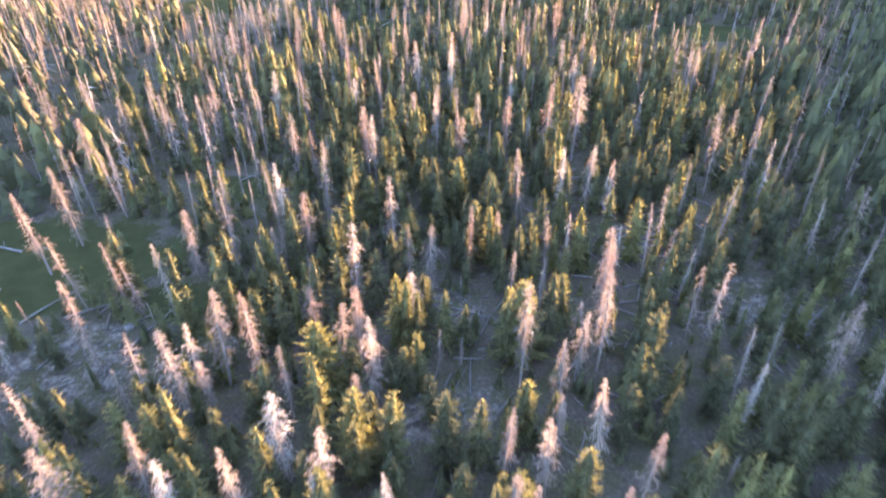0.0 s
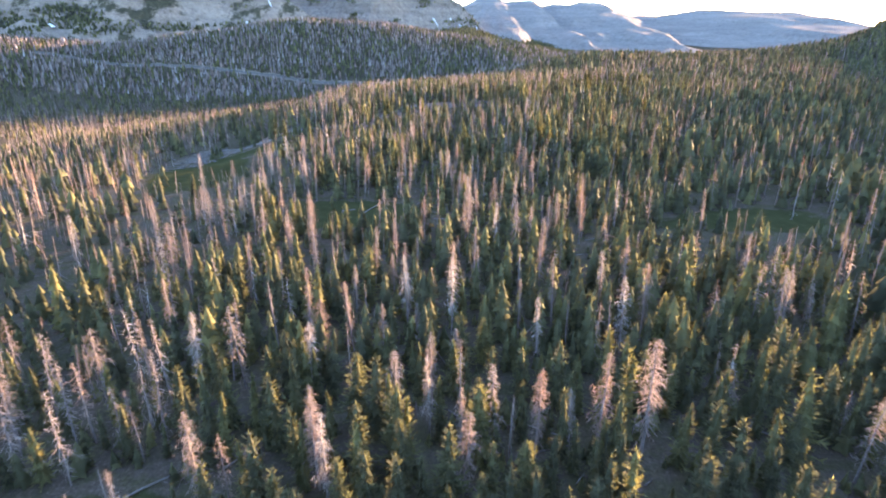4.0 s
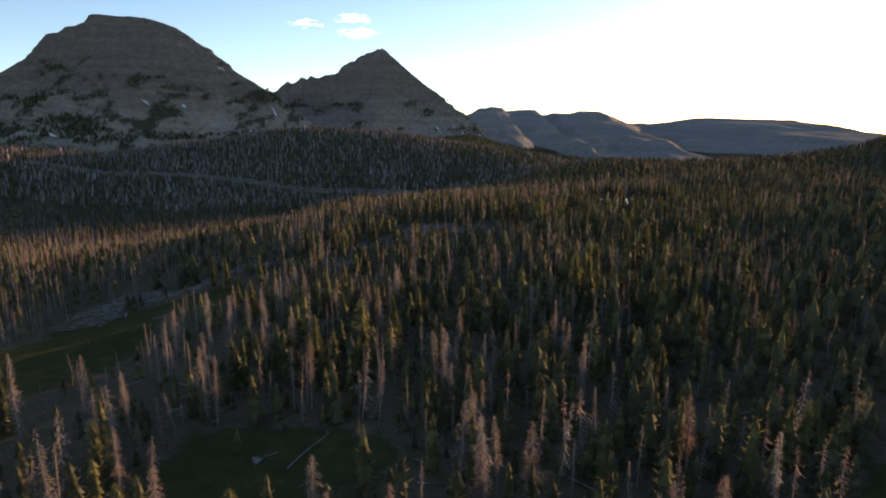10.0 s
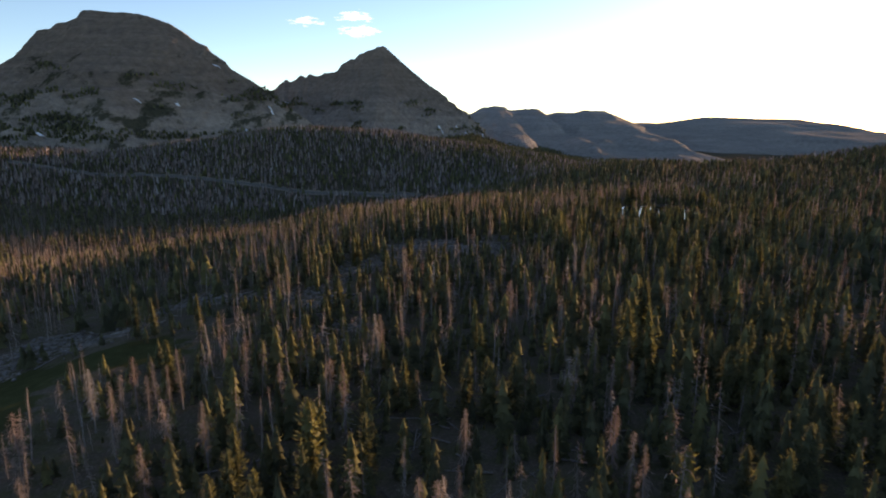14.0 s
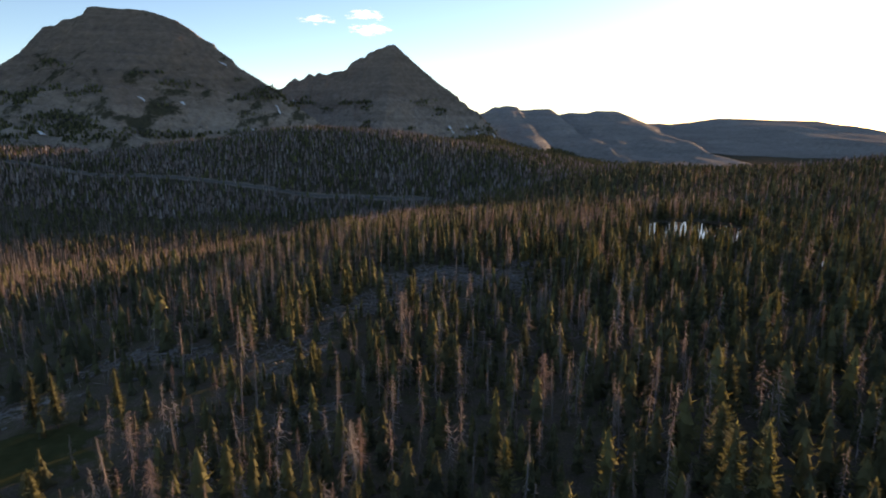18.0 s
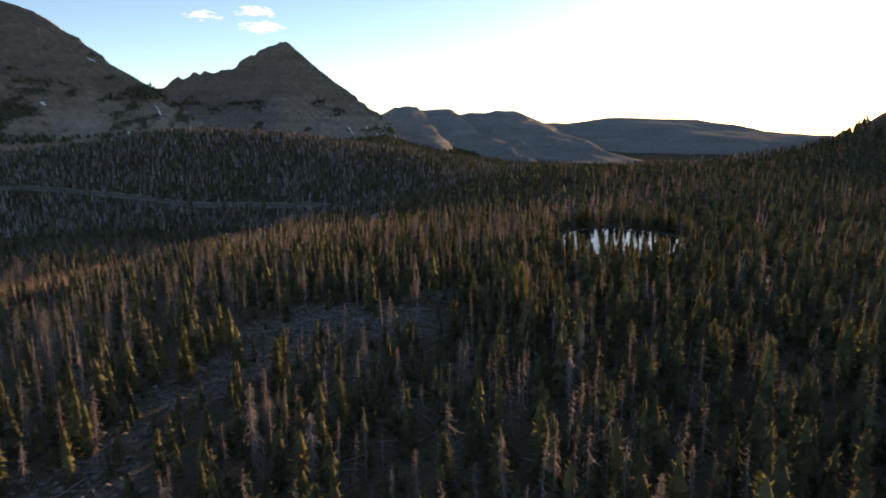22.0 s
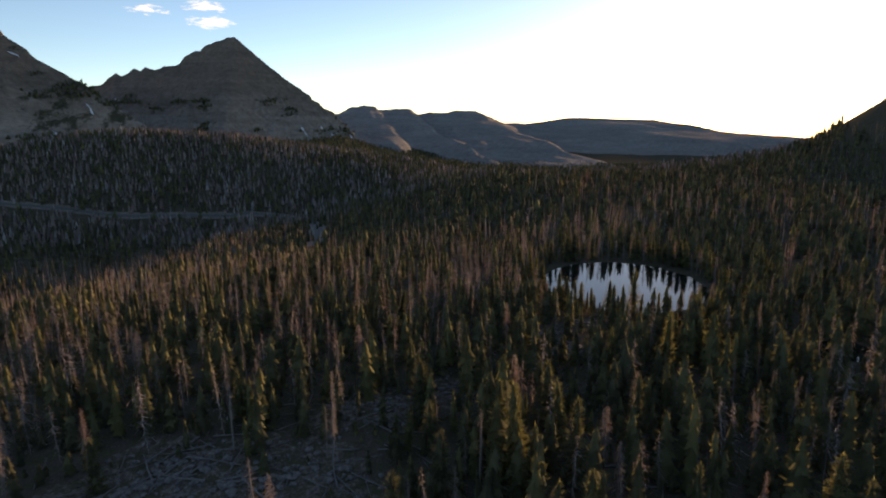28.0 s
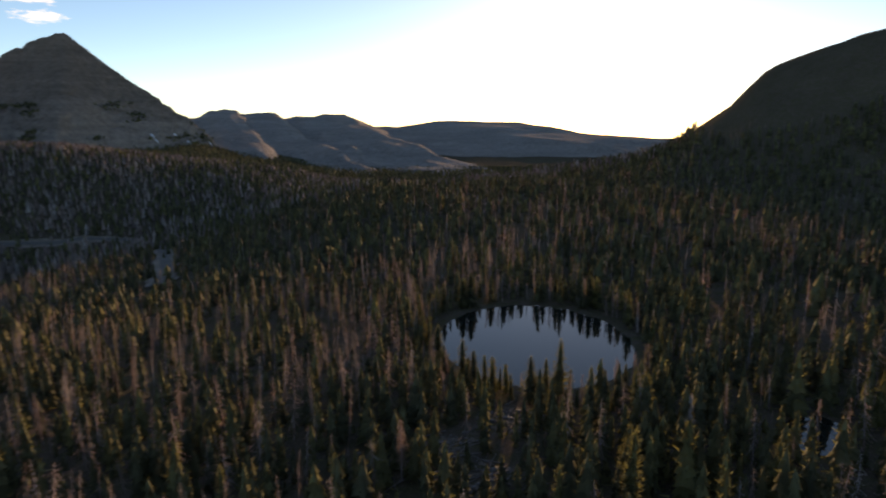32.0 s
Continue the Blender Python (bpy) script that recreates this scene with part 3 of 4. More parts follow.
def stand(x0, x1, y0, y1, step, rs, jitter=0.85):
    gx_, gy_ = np.meshgrid(np.arange(x0, x1, step), np.arange(y0, y1, step))
    x = gx_.ravel() + (rs.rand(gx_.size) - 0.5) * step * jitter * 1.6
    y = gy_.ravel() + (rs.rand(gx_.size) - 0.5) * step * jitter * 1.6
    return x, y


ROAD = [(-760, 1215), (-634, 1224), (-472, 1224), (-383, 1214), (-300, 1197), (-225, 1179), (-150, 1188), (-90, 1184), (-32, 1178), (-10, 1140), (2, 1080), (11, 990), (14, 900), (16, 840), (12, 790)]


def road_near(x, y, wide):
    d = np.full(np.shape(x), 1e9)
    for (ax, ay), (bx, by) in zip(ROAD[:-1], ROAD[1:]):
        ux, uy = bx - ax, by - ay
        t = np.clip(((x - ax) * ux + (y - ay) * uy) / (ux * ux + uy * uy), 0, 1)
        d = np.minimum(d, np.hypot(x - ax - t * ux, y - ay - t * uy))
    return d < wide


rs = np.random.RandomState(5)


def verge_of(x, y):
    """Nearness to the southern edge of a meadow or a bare patch, where the wood stands low and open."""
    out = np.zeros(np.shape(x))
    for d in (12, 24, 36):
        out = np.maximum(out, mask(x + d * np.clip(x / 130, -0.7, 0.7), y + d, MEADOWS + GRAVELS))
    return out * ss((y - 150) / 40)


def keep(x, y):
    r = rs.rand(len(x))
    ok = camera_side(x, y)
    ok &= np.max([oval(x, y, a, b, c * 1.06, d * 1.06, e) for a, b, c, d, e in PONDS], axis=0) < 0.42
    ok &= (mask(x, y, MEADOWS) < 0.45) | (r < 0.05)
    ok &= (mask(x, y, GRAVELS) < 0.46) | (r < 0.2)
    ok &= (~road_near(x, y, 7) & ~road_near(x, y + 9, 7) & ~road_near(x, y + 18, 6)) | (r < 0.12)
    ok &= r < np.where((y > 150) & (y < 1040), 0.8, 0.93) + 0.5 * vnoise(x, y, 40)
    ok &= rs.rand(len(x)) > 0.4 * verge_of(x, y)
    ok &= (ground_z(x, y) < 62 + 40 * vnoise(x, y, 130)) | (x < 200)
    return ok


def tall(x, y):
    """How much taller the spruces grow on the damp ground east of the clearings."""
    return 1 + 0.2 * ss((x - 25) / 25) * ss((y - 250) / 50) * ss((500 - y) / 40)


def populate(x, y):
    """Sort, height and tone of the trees at these places."""
    n = len(x)
    dead_share = 0.52 - (0.22 * ss((y - 640) / 100) * ss((x + 100) / 200) - 0.06 * ss((y - 1000) / 80) * ss((150 - x) / 100)) - 0.12 * ss((y - 150) / 60) * ss((x + 40) / 40) * ss((620 - y) / 60) + 0.45 * vnoise(x + 300, y, 55) - 0.3 * ss((170 - y) / 60) * ss((x + 50) / 40)
    dead_share = dead_share + 0.02 * ss((y - 140) / 60) + 0.17 * ss((-x - 15) / 60) * ss((y - 140) / 60) * ss((1000 - y) / 80)
    u = rs.rand(n)
    kind = np.where(u < dead_share, np.where(rs.rand(n) < 0.15, 2, 1), 0)
    hgt = np.where(kind == 0, 6.5 + 6.5 * rs.rand(n) ** 1.1, 7.5 + 7 * rs.rand(n))
    hgt = np.where(rs.rand(n) < 0.13, 2.5 + 3.5 * rs.rand(n), hgt)
    hgt = np.where(kind == 0, hgt * tall(x, y), hgt)
    # lower trees along the edges of the clearings
    edge = verge_of(x, y)
    return kind, hgt * (1 + 0.12 * vnoise(x, y, 120)) * (1 - 0.45 * edge)


def lay(name, label, category, x, y, hgt, kinds, mats, slim, lean=0.03, z=None):
    """Join many trees of a kind into one mesh."""
    z = ground_z(x, y) if z is None else z
    pick = rs.randint(0, len(kinds), len(x))
    V, F, S, T, o = [], [], [], [], 0
    for k, parts in enumerate(kinds):
        ids = np.where(pick == k)[0]
        if not len(ids):
            continue
        v0, f0 = join(parts)
        s0 = np.concatenate([np.full(len(p[1]), j) for j, p in enumerate(parts)])
        a = rs.rand(len(ids)) * 6.283
        c, s = np.cos(a)[:, None], np.sin(a)[:, None]
        h, w = hgt[ids][:, None], (hgt[ids] * slim * (0.8 + 0.45 * rs.rand(len(ids))))[:, None]
        lx_, ly_ = (rs.randn(2, len(ids)) * lean)
        zz = v0[None, :, 2] * h
        X = (v0[None, :, 0] * c - v0[None, :, 1] * s) * w + x[ids][:, None] + zz * lx_[:, None]
        Y = (v0[None, :, 0] * s + v0[None, :, 1] * c) * w + y[ids][:, None] + zz * ly_[:, None]
        V.append(np.stack([X, Y, zz + z[ids][:, None]], -1).reshape(-1, 3))
        F.append((f0[None] + (np.arange(len(ids)) * len(v0))[:, None, None] + o).reshape(-1, 3))
        S.append(np.tile(s0, len(ids)))
        T.append(np.repeat(rs.rand(len(ids)), len(v0)))
        o += len(ids) * len(v0)
    if not V:
        return
    ob = new(name, tri_mesh(name, np.concatenate(V), np.concatenate(F), mats, {"tone": np.concatenate(T)}, np.concatenate(S)))
    return tagged(ob, label, category, kind="stuff")


# near trees, each a thing of its own
def tree_thing(kind, k):
    trunk, crown = KINDS[kind][k]
    if kind == "live":
        base = new("spruce_tree")
        part("trunk", tri_mesh("trunk", trunk[0], trunk[1], [BARK]), base)
        part("crown", tri_mesh("crown", crown[0], crown[1], [NEEDLES], {"tone": np.zeros(len(crown[0]))}), base)["kind"] = "stuff"
        tagged(base, "green spruce tree with dense drooping needled branches", "tree", "living spruces of the forest")
    elif kind == "dead":
        base = new("dead_spruce")
        part("trunk", tri_mesh("trunk", trunk[0], trunk[1], [GREYWOOD]), base)
        part("crown", tri_mesh("crown", crown[0], crown[1], [TWIGS], {"tone": np.zeros(len(crown[0]))}), base)["kind"] = "stuff"
        tagged(base, "standing dead spruce with bare grey-pink drooping twigs", "dead tree", "dead spruces of the forest")
    else:
        base = new("bare_snag")
        part("trunk", tri_mesh("trunk", trunk[0], trunk[1], [GREYWOOD]), base)
        part("crown", tri_mesh("crown", crown[0], crown[1], [TWIGS], {"tone": np.zeros(len(crown[0]))}), base)["kind"] = "stuff"
        tagged(base, "thin silvery dead trunk with few bare branches", "dead tree", "bare snags of the forest")
    return base


# trees that stand out: place and height
DEAD_A = [(-41.4, 52.5, 14), (-58.1, 72.1, 14), (-57.4, 80, 14), (-62.1, 111.2, 14), (-54.5, 112.4, 14), (-73, 120.3, 14), (-78, 113.8, 14), (-34.5, 83.4, 12), (-35.9, 71.9, 12), (-27.1, 102.7, 14), (-19.1, 86.5, 16), (-19.9, 75.2, 13), (-36, 125.6, 14), (-44.5, 137.6, 14), (-25.3, 162.2, 16), (-12, 66.4, 13), (-2, 68.9, 11), (3.8, 72.4, 12), (-1.1, 123, 12), (2.2, 148.8, 16), (12.5, 87.1, 14), (19.8, 111.3, 16), (26, 111.9, 18), (36, 158, 14), (29.7, 150.2, 14), (24.2, 91.5, 13), (26.7, 86.3, 13), (54.4, 97.7, 15), (9.1, 50, 16), (18.7, 52.7, 15)]
DEAD_B = [(12.9, 46.4, 11), (31.9, 43.4, 11), (43.6, 48.3, 14), (15.5, 38.4, 14), (5.9, 37, 12), (9.9, 35.7, 12), (-7.6, 48.2, 13), (-11.4, 33.8, 13), (-25.2, 50.5, 15), (-20.8, 49.5, 15), (-27.6, 44.7, 14), (-17.8, 31.4, 14), (-36.4, 35.4, 12), (-32.9, 30.5, 14), (-24.1, 31.1, 12), (-64, 99.2, 14), (-71.4, 222.5, 16), (-62.3, 198.8, 13), (-57.8, 198.4, 14), (-48.6, 196.1, 14), (-42.8, 202, 13), (-33.5, 193, 13), (-65.2, 231.7, 12), (-52.9, 223.8, 12), (-41.8, 229.9, 14), (-38.7, 226.4, 14), (-45.7, 275.5, 15), (-48.2, 273.1, 14), (-40.8, 265.1, 14), (-60.6, 259.4, 14)]
DEAD_C = [(-53.4, 273.3, 14), (-15, 197, 12), (-11.7, 189.1, 12), (-4.5, 191.4, 12), (-23.5, 233.5, 14), (-35.6, 181.2, 12), (-41.7, 183, 12), (25.5, 187.9, 13), (20.8, 182.9, 12), (28.1, 189.9, 13), (34, 189.7, 14), (39.5, 214, 13), (23.9, 282.6, 14), (26.4, 261.1, 15), (1.8, 243.1, 14), (45.5, 200.2, 14), (5.6, 183.6, 14), (13.6, 203.4, 14), (-54.6, 245, 12), (-45.5, 240.9, 15), (-50.7, 266.8, 16), (-59.7, 276.3, 14), (-51.2, 282, 13), (-48, 284.9, 14), (-37.4, 250.2, 14), (-10.6, 233.2, 11), (1.1, 238.5, 15), (-26.6, 277.5, 14), (-15.5, 275.4, 15), (-12.8, 307.3, 14)]
DEAD_D = [(-34.3, 263, 14), (-132.1, 353.2, 14), (31.8, 282.5, 14), (85.2, 306.5, 14), (93.3, 314.3, 14), (27.5, 255.6, 14), (28.2, 251.5, 14), (28.9, 239.5, 14), (4.7, 260.9, 14), (-38.6, 293.8, 14), (-13, 304.2, 15), (-12.4, 378.9, 14), (18, 328.3, 16), (29.4, 317.7, 14), (-18.9, 280.4, 14), (-54.4, 281, 14), (31.1, 292.7, 14), (26.3, 287, 14), (34.9, 280.7, 14), (-12.2, 364.4, 18), (-52.7, 379, 12), (-45.9, 354.9, 14), (-2.8, 361, 14), (12.2, 347.2, 14), (24.3, 346.6, 16), (11.9, 421.8, 14), (22, 456.1, 14), (49.6, 343.8, 14), (41.9, 337.7, 14), (22.2, 468.8, 14)]
DEAD_E = [(-42.5, 450, 11), (-18.9, 445.2, 14), (5.5, 399, 14), (12.2, 386.9, 14), (45.1, 381.7, 14), (60.8, 378.7, 14), (-33.6, 451.2, 14), (76, 409.1, 14), (75.3, 401, 14), (13.1, 486.6, 14), (27.1, 479, 14), (-21.1, 483.9, 14), (6.2, 461.4, 14), (-0.7, 466.9, 14), (20.5, 452.3, 14), (65, 488.7, 14), (56, 452.5, 14), (76.4, 443, 14), (-18.3, 531, 14), (2.9, 529.2, 14), (34.7, 550.2, 14), (119.1, 475.6, 14), (127.6, 474.8, 15), (138.7, 463.7, 14), (19.1, 541.7, 14), (6.3, 538.6, 14), (1.9, 143.9, 15), (-21.9, 139.2, 15), (21.9, 171.6, 13), (-42.6, 125, 14)]
DEAD_F = [(-47.6, 121.4, 14), (30.5, 138.7, 14), (35.3, 143.2, 15), (58.3, 142.3, 14), (60.9, 144.5, 14), (15.4, 133.1, 13), (-1.3, 115.8, 13), (-14.9, 109.2, 13), (-38.5, 158.8, 14), (-56.7, 165.5, 14), (-69.1, 185.4, 14), (-80.7, 171.9, 14), (-57.5, 190.6, 15), (-54.1, 167.7, 12), (-70.6, 172.3, 13), (66.2, 194.9, 13), (88.1, 172.9, 14), (59.7, 158.9, 14), (7.6, 205.2, 14), (-14.7, 183.8, 13), (-30.6, 181.9, 14), (-22.5, 487.4, 13), (27.2, 482.7, 13), (63.3, 430, 14), (20.2, 442.1, 12), (62.6, 422.8, 12), (89.2, 447.6, 14), (79.1, 428, 14)]
MARKED_DEAD = DEAD_A + DEAD_B + DEAD_C + DEAD_D + DEAD_E + DEAD_F
LIVE_A = [(1.1, 103.1, 12), (-4.4, 99.3, 11), (-7.4, 100.5, 11), (-10.6, 99.3, 11), (-18.6, 96.6, 9), (-15.6, 96.2, 9), (10.4, 102.8, 10), (-7.4, 71, 9), (-21.2, 64.4, 9), (-12.9, 49, 12), (-7.1, 41.3, 9), (-26.9, 64.2, 8), (-27.7, 38.6, 10), (-22.7, 40, 8), (12.6, 74.2, 10), (23.1, 49.1, 12), (38.5, 117.8, 10), (28.8, 100, 10), (38.7, 99.3, 10), (36.5, 65.6, 10), (37.7, 41, 12), (23.2, 41.7, 9), (33.6, 36.1, 9), (2.5, 56.9, 7), (15.5, 60.2, 9), (74.2, 145.8, 10.5), (76.2, 127.5, 10.5), (80.2, 125.9, 10.5), (-50.6, 116.5, 9), (-49.4, 89.4, 8)]
LIVE_B = [(-45.9, 91.5, 8), (-76.5, 140.9, 10.5), (-80.9, 130.3, 10.5), (1.7, 74.7, 9), (-2.7, 92.3, 10), (4.7, 99.9, 8), (-12.3, 87.9, 9), (12.4, 32.6, 11), (5, 33, 8), (35.6, 31.7, 10.5), (29.1, 32.3, 9), (3.5, 39.1, 10), (1.5, 33.5, 8), (-8.3, 37.2, 9), (29.8, 46, 9), (-27.9, 42.1, 8), (37.7, 79.2, 8), (49.7, 68.5, 8), (40, 138.6, 10.5), (-48.3, 207.1, 11), (-37.8, 193.1, 10), (-24.3, 193.7, 9), (-25.8, 189.9, 8), (-19.8, 191.2, 8), (-15.5, 247.1, 13), (-20.8, 242, 11), (-26.3, 250.7, 10.5), (-109.2, 259.5, 10), (-75.6, 224.3, 9), (-41.5, 187, 8)]
LIVE_C = [(-22.6, 185.6, 8), (40.7, 305.5, 13), (52.6, 290.4, 11), (9.3, 284.4, 10.5), (14.4, 286.8, 10.5), (64.5, 272.1, 10.5), (86.7, 293.3, 10.5), (64.5, 299, 10.5), (70.9, 297.1, 10.5), (-17.5, 258.4, 14), (-27.8, 257.1, 11), (-21.9, 246.9, 10), (-25.6, 243.2, 11), (-61.7, 325.8, 10.5), (-10.3, 262, 10.5), (-11.2, 275, 10.5), (-41.3, 242.7, 10.5), (38.8, 296.7, 15), (14.4, 283.5, 10.5), (16.1, 278, 10.5), (27.1, 289.4, 10.5), (54.2, 285.9, 10.5), (57.9, 287.1, 10.5), (65.2, 292.7, 10.5), (72.3, 293.8, 10.5), (84.9, 289.5, 10.5), (53.5, 258.9, 11), (6.4, 248.1, 10.5), (14, 237.1, 10.5), (42, 253.3, 10.5)]
LIVE_D = [(44.8, 240.6, 10.5), (64.8, 265.7, 10.5), (46.4, 252.1, 10.5), (42.6, 294.8, 15), (2.6, 302.6, 10.5), (9.2, 303.3, 10.5), (-27.7, 324.1, 10.5), (-27.5, 336.3, 10.5), (-30.6, 312.6, 10.5), (-11.5, 291.3, 10.5), (-6.3, 292.9, 10.5), (-5.7, 282.8, 10.5), (-72.1, 323.6, 10.5), (-77.7, 324.9, 10.5), (28.1, 283.3, 10.5), (10, 280.9, 10.5), (53, 449.4, 10.5), (53.3, 334.3, 10.5), (-53.8, 292.9, 10.5), (-47.1, 379.1, 10.5), (5.3, 283.2, 10.5), (-12.7, 404, 10.5), (-48.4, 385.5, 11), (88, 409.7, 10.5), (88.9, 391.8, 10.5), (83.4, 375.7, 10.5), (16.9, 353.2, 10.5), (-1.9, 343.9, 10.5), (-27.7, 340.3, 10.5), (53.3, 330.5, 10.5)]
LIVE_E = [(61.8, 346, 10.5), (48.6, 440, 10.5), (60.3, 446.6, 10.5), (33, 391.1, 10.5), (1.2, 375.7, 10.5), (-32.1, 400.6, 10.5), (48.3, 429.6, 14), (59.5, 437.9, 10.5), (47.3, 411.1, 10.5), (53, 411.7, 10.5), (31.4, 385.9, 10.5), (27.7, 420, 10.5), (35.9, 427.9, 10.5), (78.5, 382.2, 10.5), (80.7, 389.6, 10.5), (86.6, 403.4, 10.5), (85.7, 379.2, 10.5), (-13.1, 396.1, 10.5), (-0.2, 393.5, 10.5), (118.5, 455.4, 10.5), (107.5, 403.6, 10.5), (67, 410.8, 10.5), (94.8, 463.4, 13), (26.2, 500, 10.5), (35.1, 487.2, 10.5), (37.3, 467.9, 10.5), (39.4, 465.2, 10.5), (37.4, 454.3, 10.5), (2.8, 460.7, 10.5), (81.2, 464.1, 10.5)]
LIVE_F = [(108.5, 504.3, 15), (101.3, 504.6, 12), (90.9, 516.5, 8), (118.3, 489.3, 10.5), (118.6, 486.2, 10.5), (160, 465.8, 10.5), (40.7, 513.2, 10.5), (32.4, 513.9, 10.5), (96, 513.2, 7), (-14.3, 156.2, 11), (-11.5, 118.5, 12), (3.6, 133.5, 9), (6.5, 133.4, 9), (12.4, 127.9, 10), (37.2, 139.3, 11), (30.7, 125.8, 9), (32.1, 120.5, 9), (38.9, 126.6, 10), (38.3, 103.5, 9), (-48.5, 148.9, 9), (-44.1, 151.2, 9), (-38.8, 155, 10), (-59.7, 143.3, 10), (-21.6, 114, 9), (-15.6, 140.5, 9), (25.3, 139.5, 11), (48.1, 426.6, 11), (57.7, 428, 12), (50.4, 425.4, 10), (51.2, 439.1, 10)]
LIVE_G = [(30.7, 439.4, 9), (36.7, 441.1, 9), (32.9, 441.8, 8), (45.5, 438.3, 9), (72.4, 435.5, 12), (98.7, 470.2, 11), (116.7, 447, 10.5), (-16.3, 440.5, 9)]
MARKED_LIVE = LIVE_A + LIVE_B + LIVE_C + LIVE_D + LIVE_E + LIVE_F + LIVE_G
SNAG_A = [(-58.9, 97.7, 12.5), (-29.6, 82, 11), (-20.9, 159.3, 12.5), (59.8, 97.4, 12.5), (39.3, 86.9, 12.5), (29.5, 71.9, 12.5), (17.1, 69.6, 12.5), (-49.5, 199.3, 12.5), (-56.6, 242.4, 12.5), (-64.2, 279.5, 12.5), (-10.9, 240.7, 12.5), (-62.9, 251.8, 12), (-48.3, 239.4, 12), (-58.4, 250, 12.5), (-64.9, 267.3, 13), (-12.6, 247.6, 12), (-25, 236.3, 11), (-14, 237.6, 12.5), (-25.4, 268.3, 12.5), (17.1, 255.4, 12.5), (9.2, 242, 12.5), (-47.9, 299.7, 12.5), (-42.7, 309.3, 12.5), (-20.2, 324, 12.5), (-39.9, 330, 12.5), (-36.5, 328.8, 12.5), (-59.8, 348.4, 12.5), (-28.7, 288.9, 12.5), (-8.4, 373, 12.5), (4.1, 384.7, 12.5)]
SNAG_B = [(20, 330, 12.5), (9.6, 423.1, 14), (0.2, 416.7, 12.5), (-17.6, 513.4, 12.5), (-13.6, 509.9, 12.5), (2.2, 477.8, 12.5), (150.5, 512.3, 9), (-31.5, 132.1, 12.5), (-27.9, 139.5, 12.5), (2.7, 117.4, 14), (3, 449.2, 12.5)]
MARKED_SNAG = SNAG_A + SNAG_B

x, y = stand(-330, 520, 28, 640, 4.3, rs)
ok = keep(x, y)
for k in range(115):
    a = radians(360 * (k + rs.rand()) / 115)
    out = 1.11 + 0.22 * rs.rand()
    u_, w_ = 28 * out * math.cos(a), 34 * out * math.sin(a)
    c_, s_ = math.cos(radians(-20)), math.sin(radians(-20))
    (MARKED_LIVE if rs.rand() < 0.62 else MARKED_DEAD).append((125 + u_ * c_ - w_ * s_, 542 + u_ * s_ + w_ * c_, (7 if a < math.pi else 5) + 5.5 * rs.rand()))
xe, ye = stand(-60, 230, 28, 530, 4.4, rs)
oke = keep(xe, ye) & (xe > -45) & (xe < 70 + 0.3 * ye) & (rs.rand(len(xe)) < np.where(ye < 165, np.where((xe > 12) & (ye < 115), 0.3, 0.45), 0.22))
MARKED_LIVE = [(tx, ty, th * (1.05 if ty > 150 and ty < 500 else 1.0) * float(tall(tx, ty))) for tx, ty, th in MARKED_LIVE]
MARKED_DEAD = [(tx, ty, th * (0.88 if ty > 240 else 1.0)) for tx, ty, th in MARKED_DEAD]
MARKED = [(0, MARKED_LIVE), (1, MARKED_DEAD), (2, MARKED_SNAG)]
for _, trees in MARKED:
    for tx, ty, th in trees:
        ok &= np.hypot(x - tx, y - ty) > 2.6
x, y = x[ok], y[ok]
kind, hgt = populate(x, y)
x, y = np.concatenate([x, xe[oke]]), np.concatenate([y, ye[oke]])
kind, hgt = np.concatenate([kind, np.zeros(oke.sum(), dtype=int)]), np.concatenate([hgt, 6 + 6 * rs.rand(oke.sum())])
first = len(x)
for code, trees in MARKED:
    x = np.concatenate([x, [t[0] for t in trees]])
    y = np.concatenate([y, [t[1] for t in trees]])
    hgt = np.concatenate([hgt, [t[2] for t in trees]])
    kind = np.concatenate([kind, np.full(len(trees), code)])
path_x = np.interp(y, [0, 250, 330, 480], [0, 3, 15, 55])
gap = np.abs(x - path_x) + 0.12 * np.maximum(y - 40, 0)
gap[first:] = -1
single = np.zeros(len(x), dtype=bool)
protos = {(kd, k): tree_thing(kd, k) for kd in KINDS for k in range(len(KINDS[kd]))}
used = set()
for code, kd, limit in ((0, "live", 340), (1, "dead", 330), (2, "snag", 110)):
    ids = np.where(kind == code)[0]
    ids = ids[np.argsort(gap[ids])][:limit]
    single[ids] = True
    for i in ids:
        k = rs.randint(len(KINDS[kd]))
        h = hgt[i]
        w = h * (0.85 + 0.4 * rs.rand())
        m = Matrix.LocRotScale((x[i], y[i], float(ground_z(x[i], y[i]))), Euler((rs.randn() * 0.03, rs.randn() * 0.03, rs.rand() * 6.28)), None)
        src = protos[kd, k]
        ob = src if (kd, k) not in used else copy_thing(src, m)
        used.add((kd, k))
        ob.matrix_basis = m
        ob.scale = (w, w, h)

rest = ~single
mid = rest & (np.abs(x - path_x) < 56 + 0.1 * y + 45 * ss((y - 400) / 60) * ss((590 - y) / 60)) & (x < 240)
out_ = rest & ~mid
MID_LIVE = [(trunk_of(rng, 0.012, sides=3), live_crown_mid(rng, 58, 0.175 + 0.025 * (k % 3), 0.02, 0.5 + 0.1 * (k % 3))) for k in range(6)]
MID_DEAD = [(trunk_of(rng, 0.006, sides=3), dead_crown(rng, 58, 0.085 + 0.025 * (k % 3), 0.08, 2, 1.8)) for k in range(6)]
FAR_LIVE = [(cone(rng, 4, 7, 0.19 + 0.025 * k, 0.03, 0.6, 0.55),) for k in range(4)]
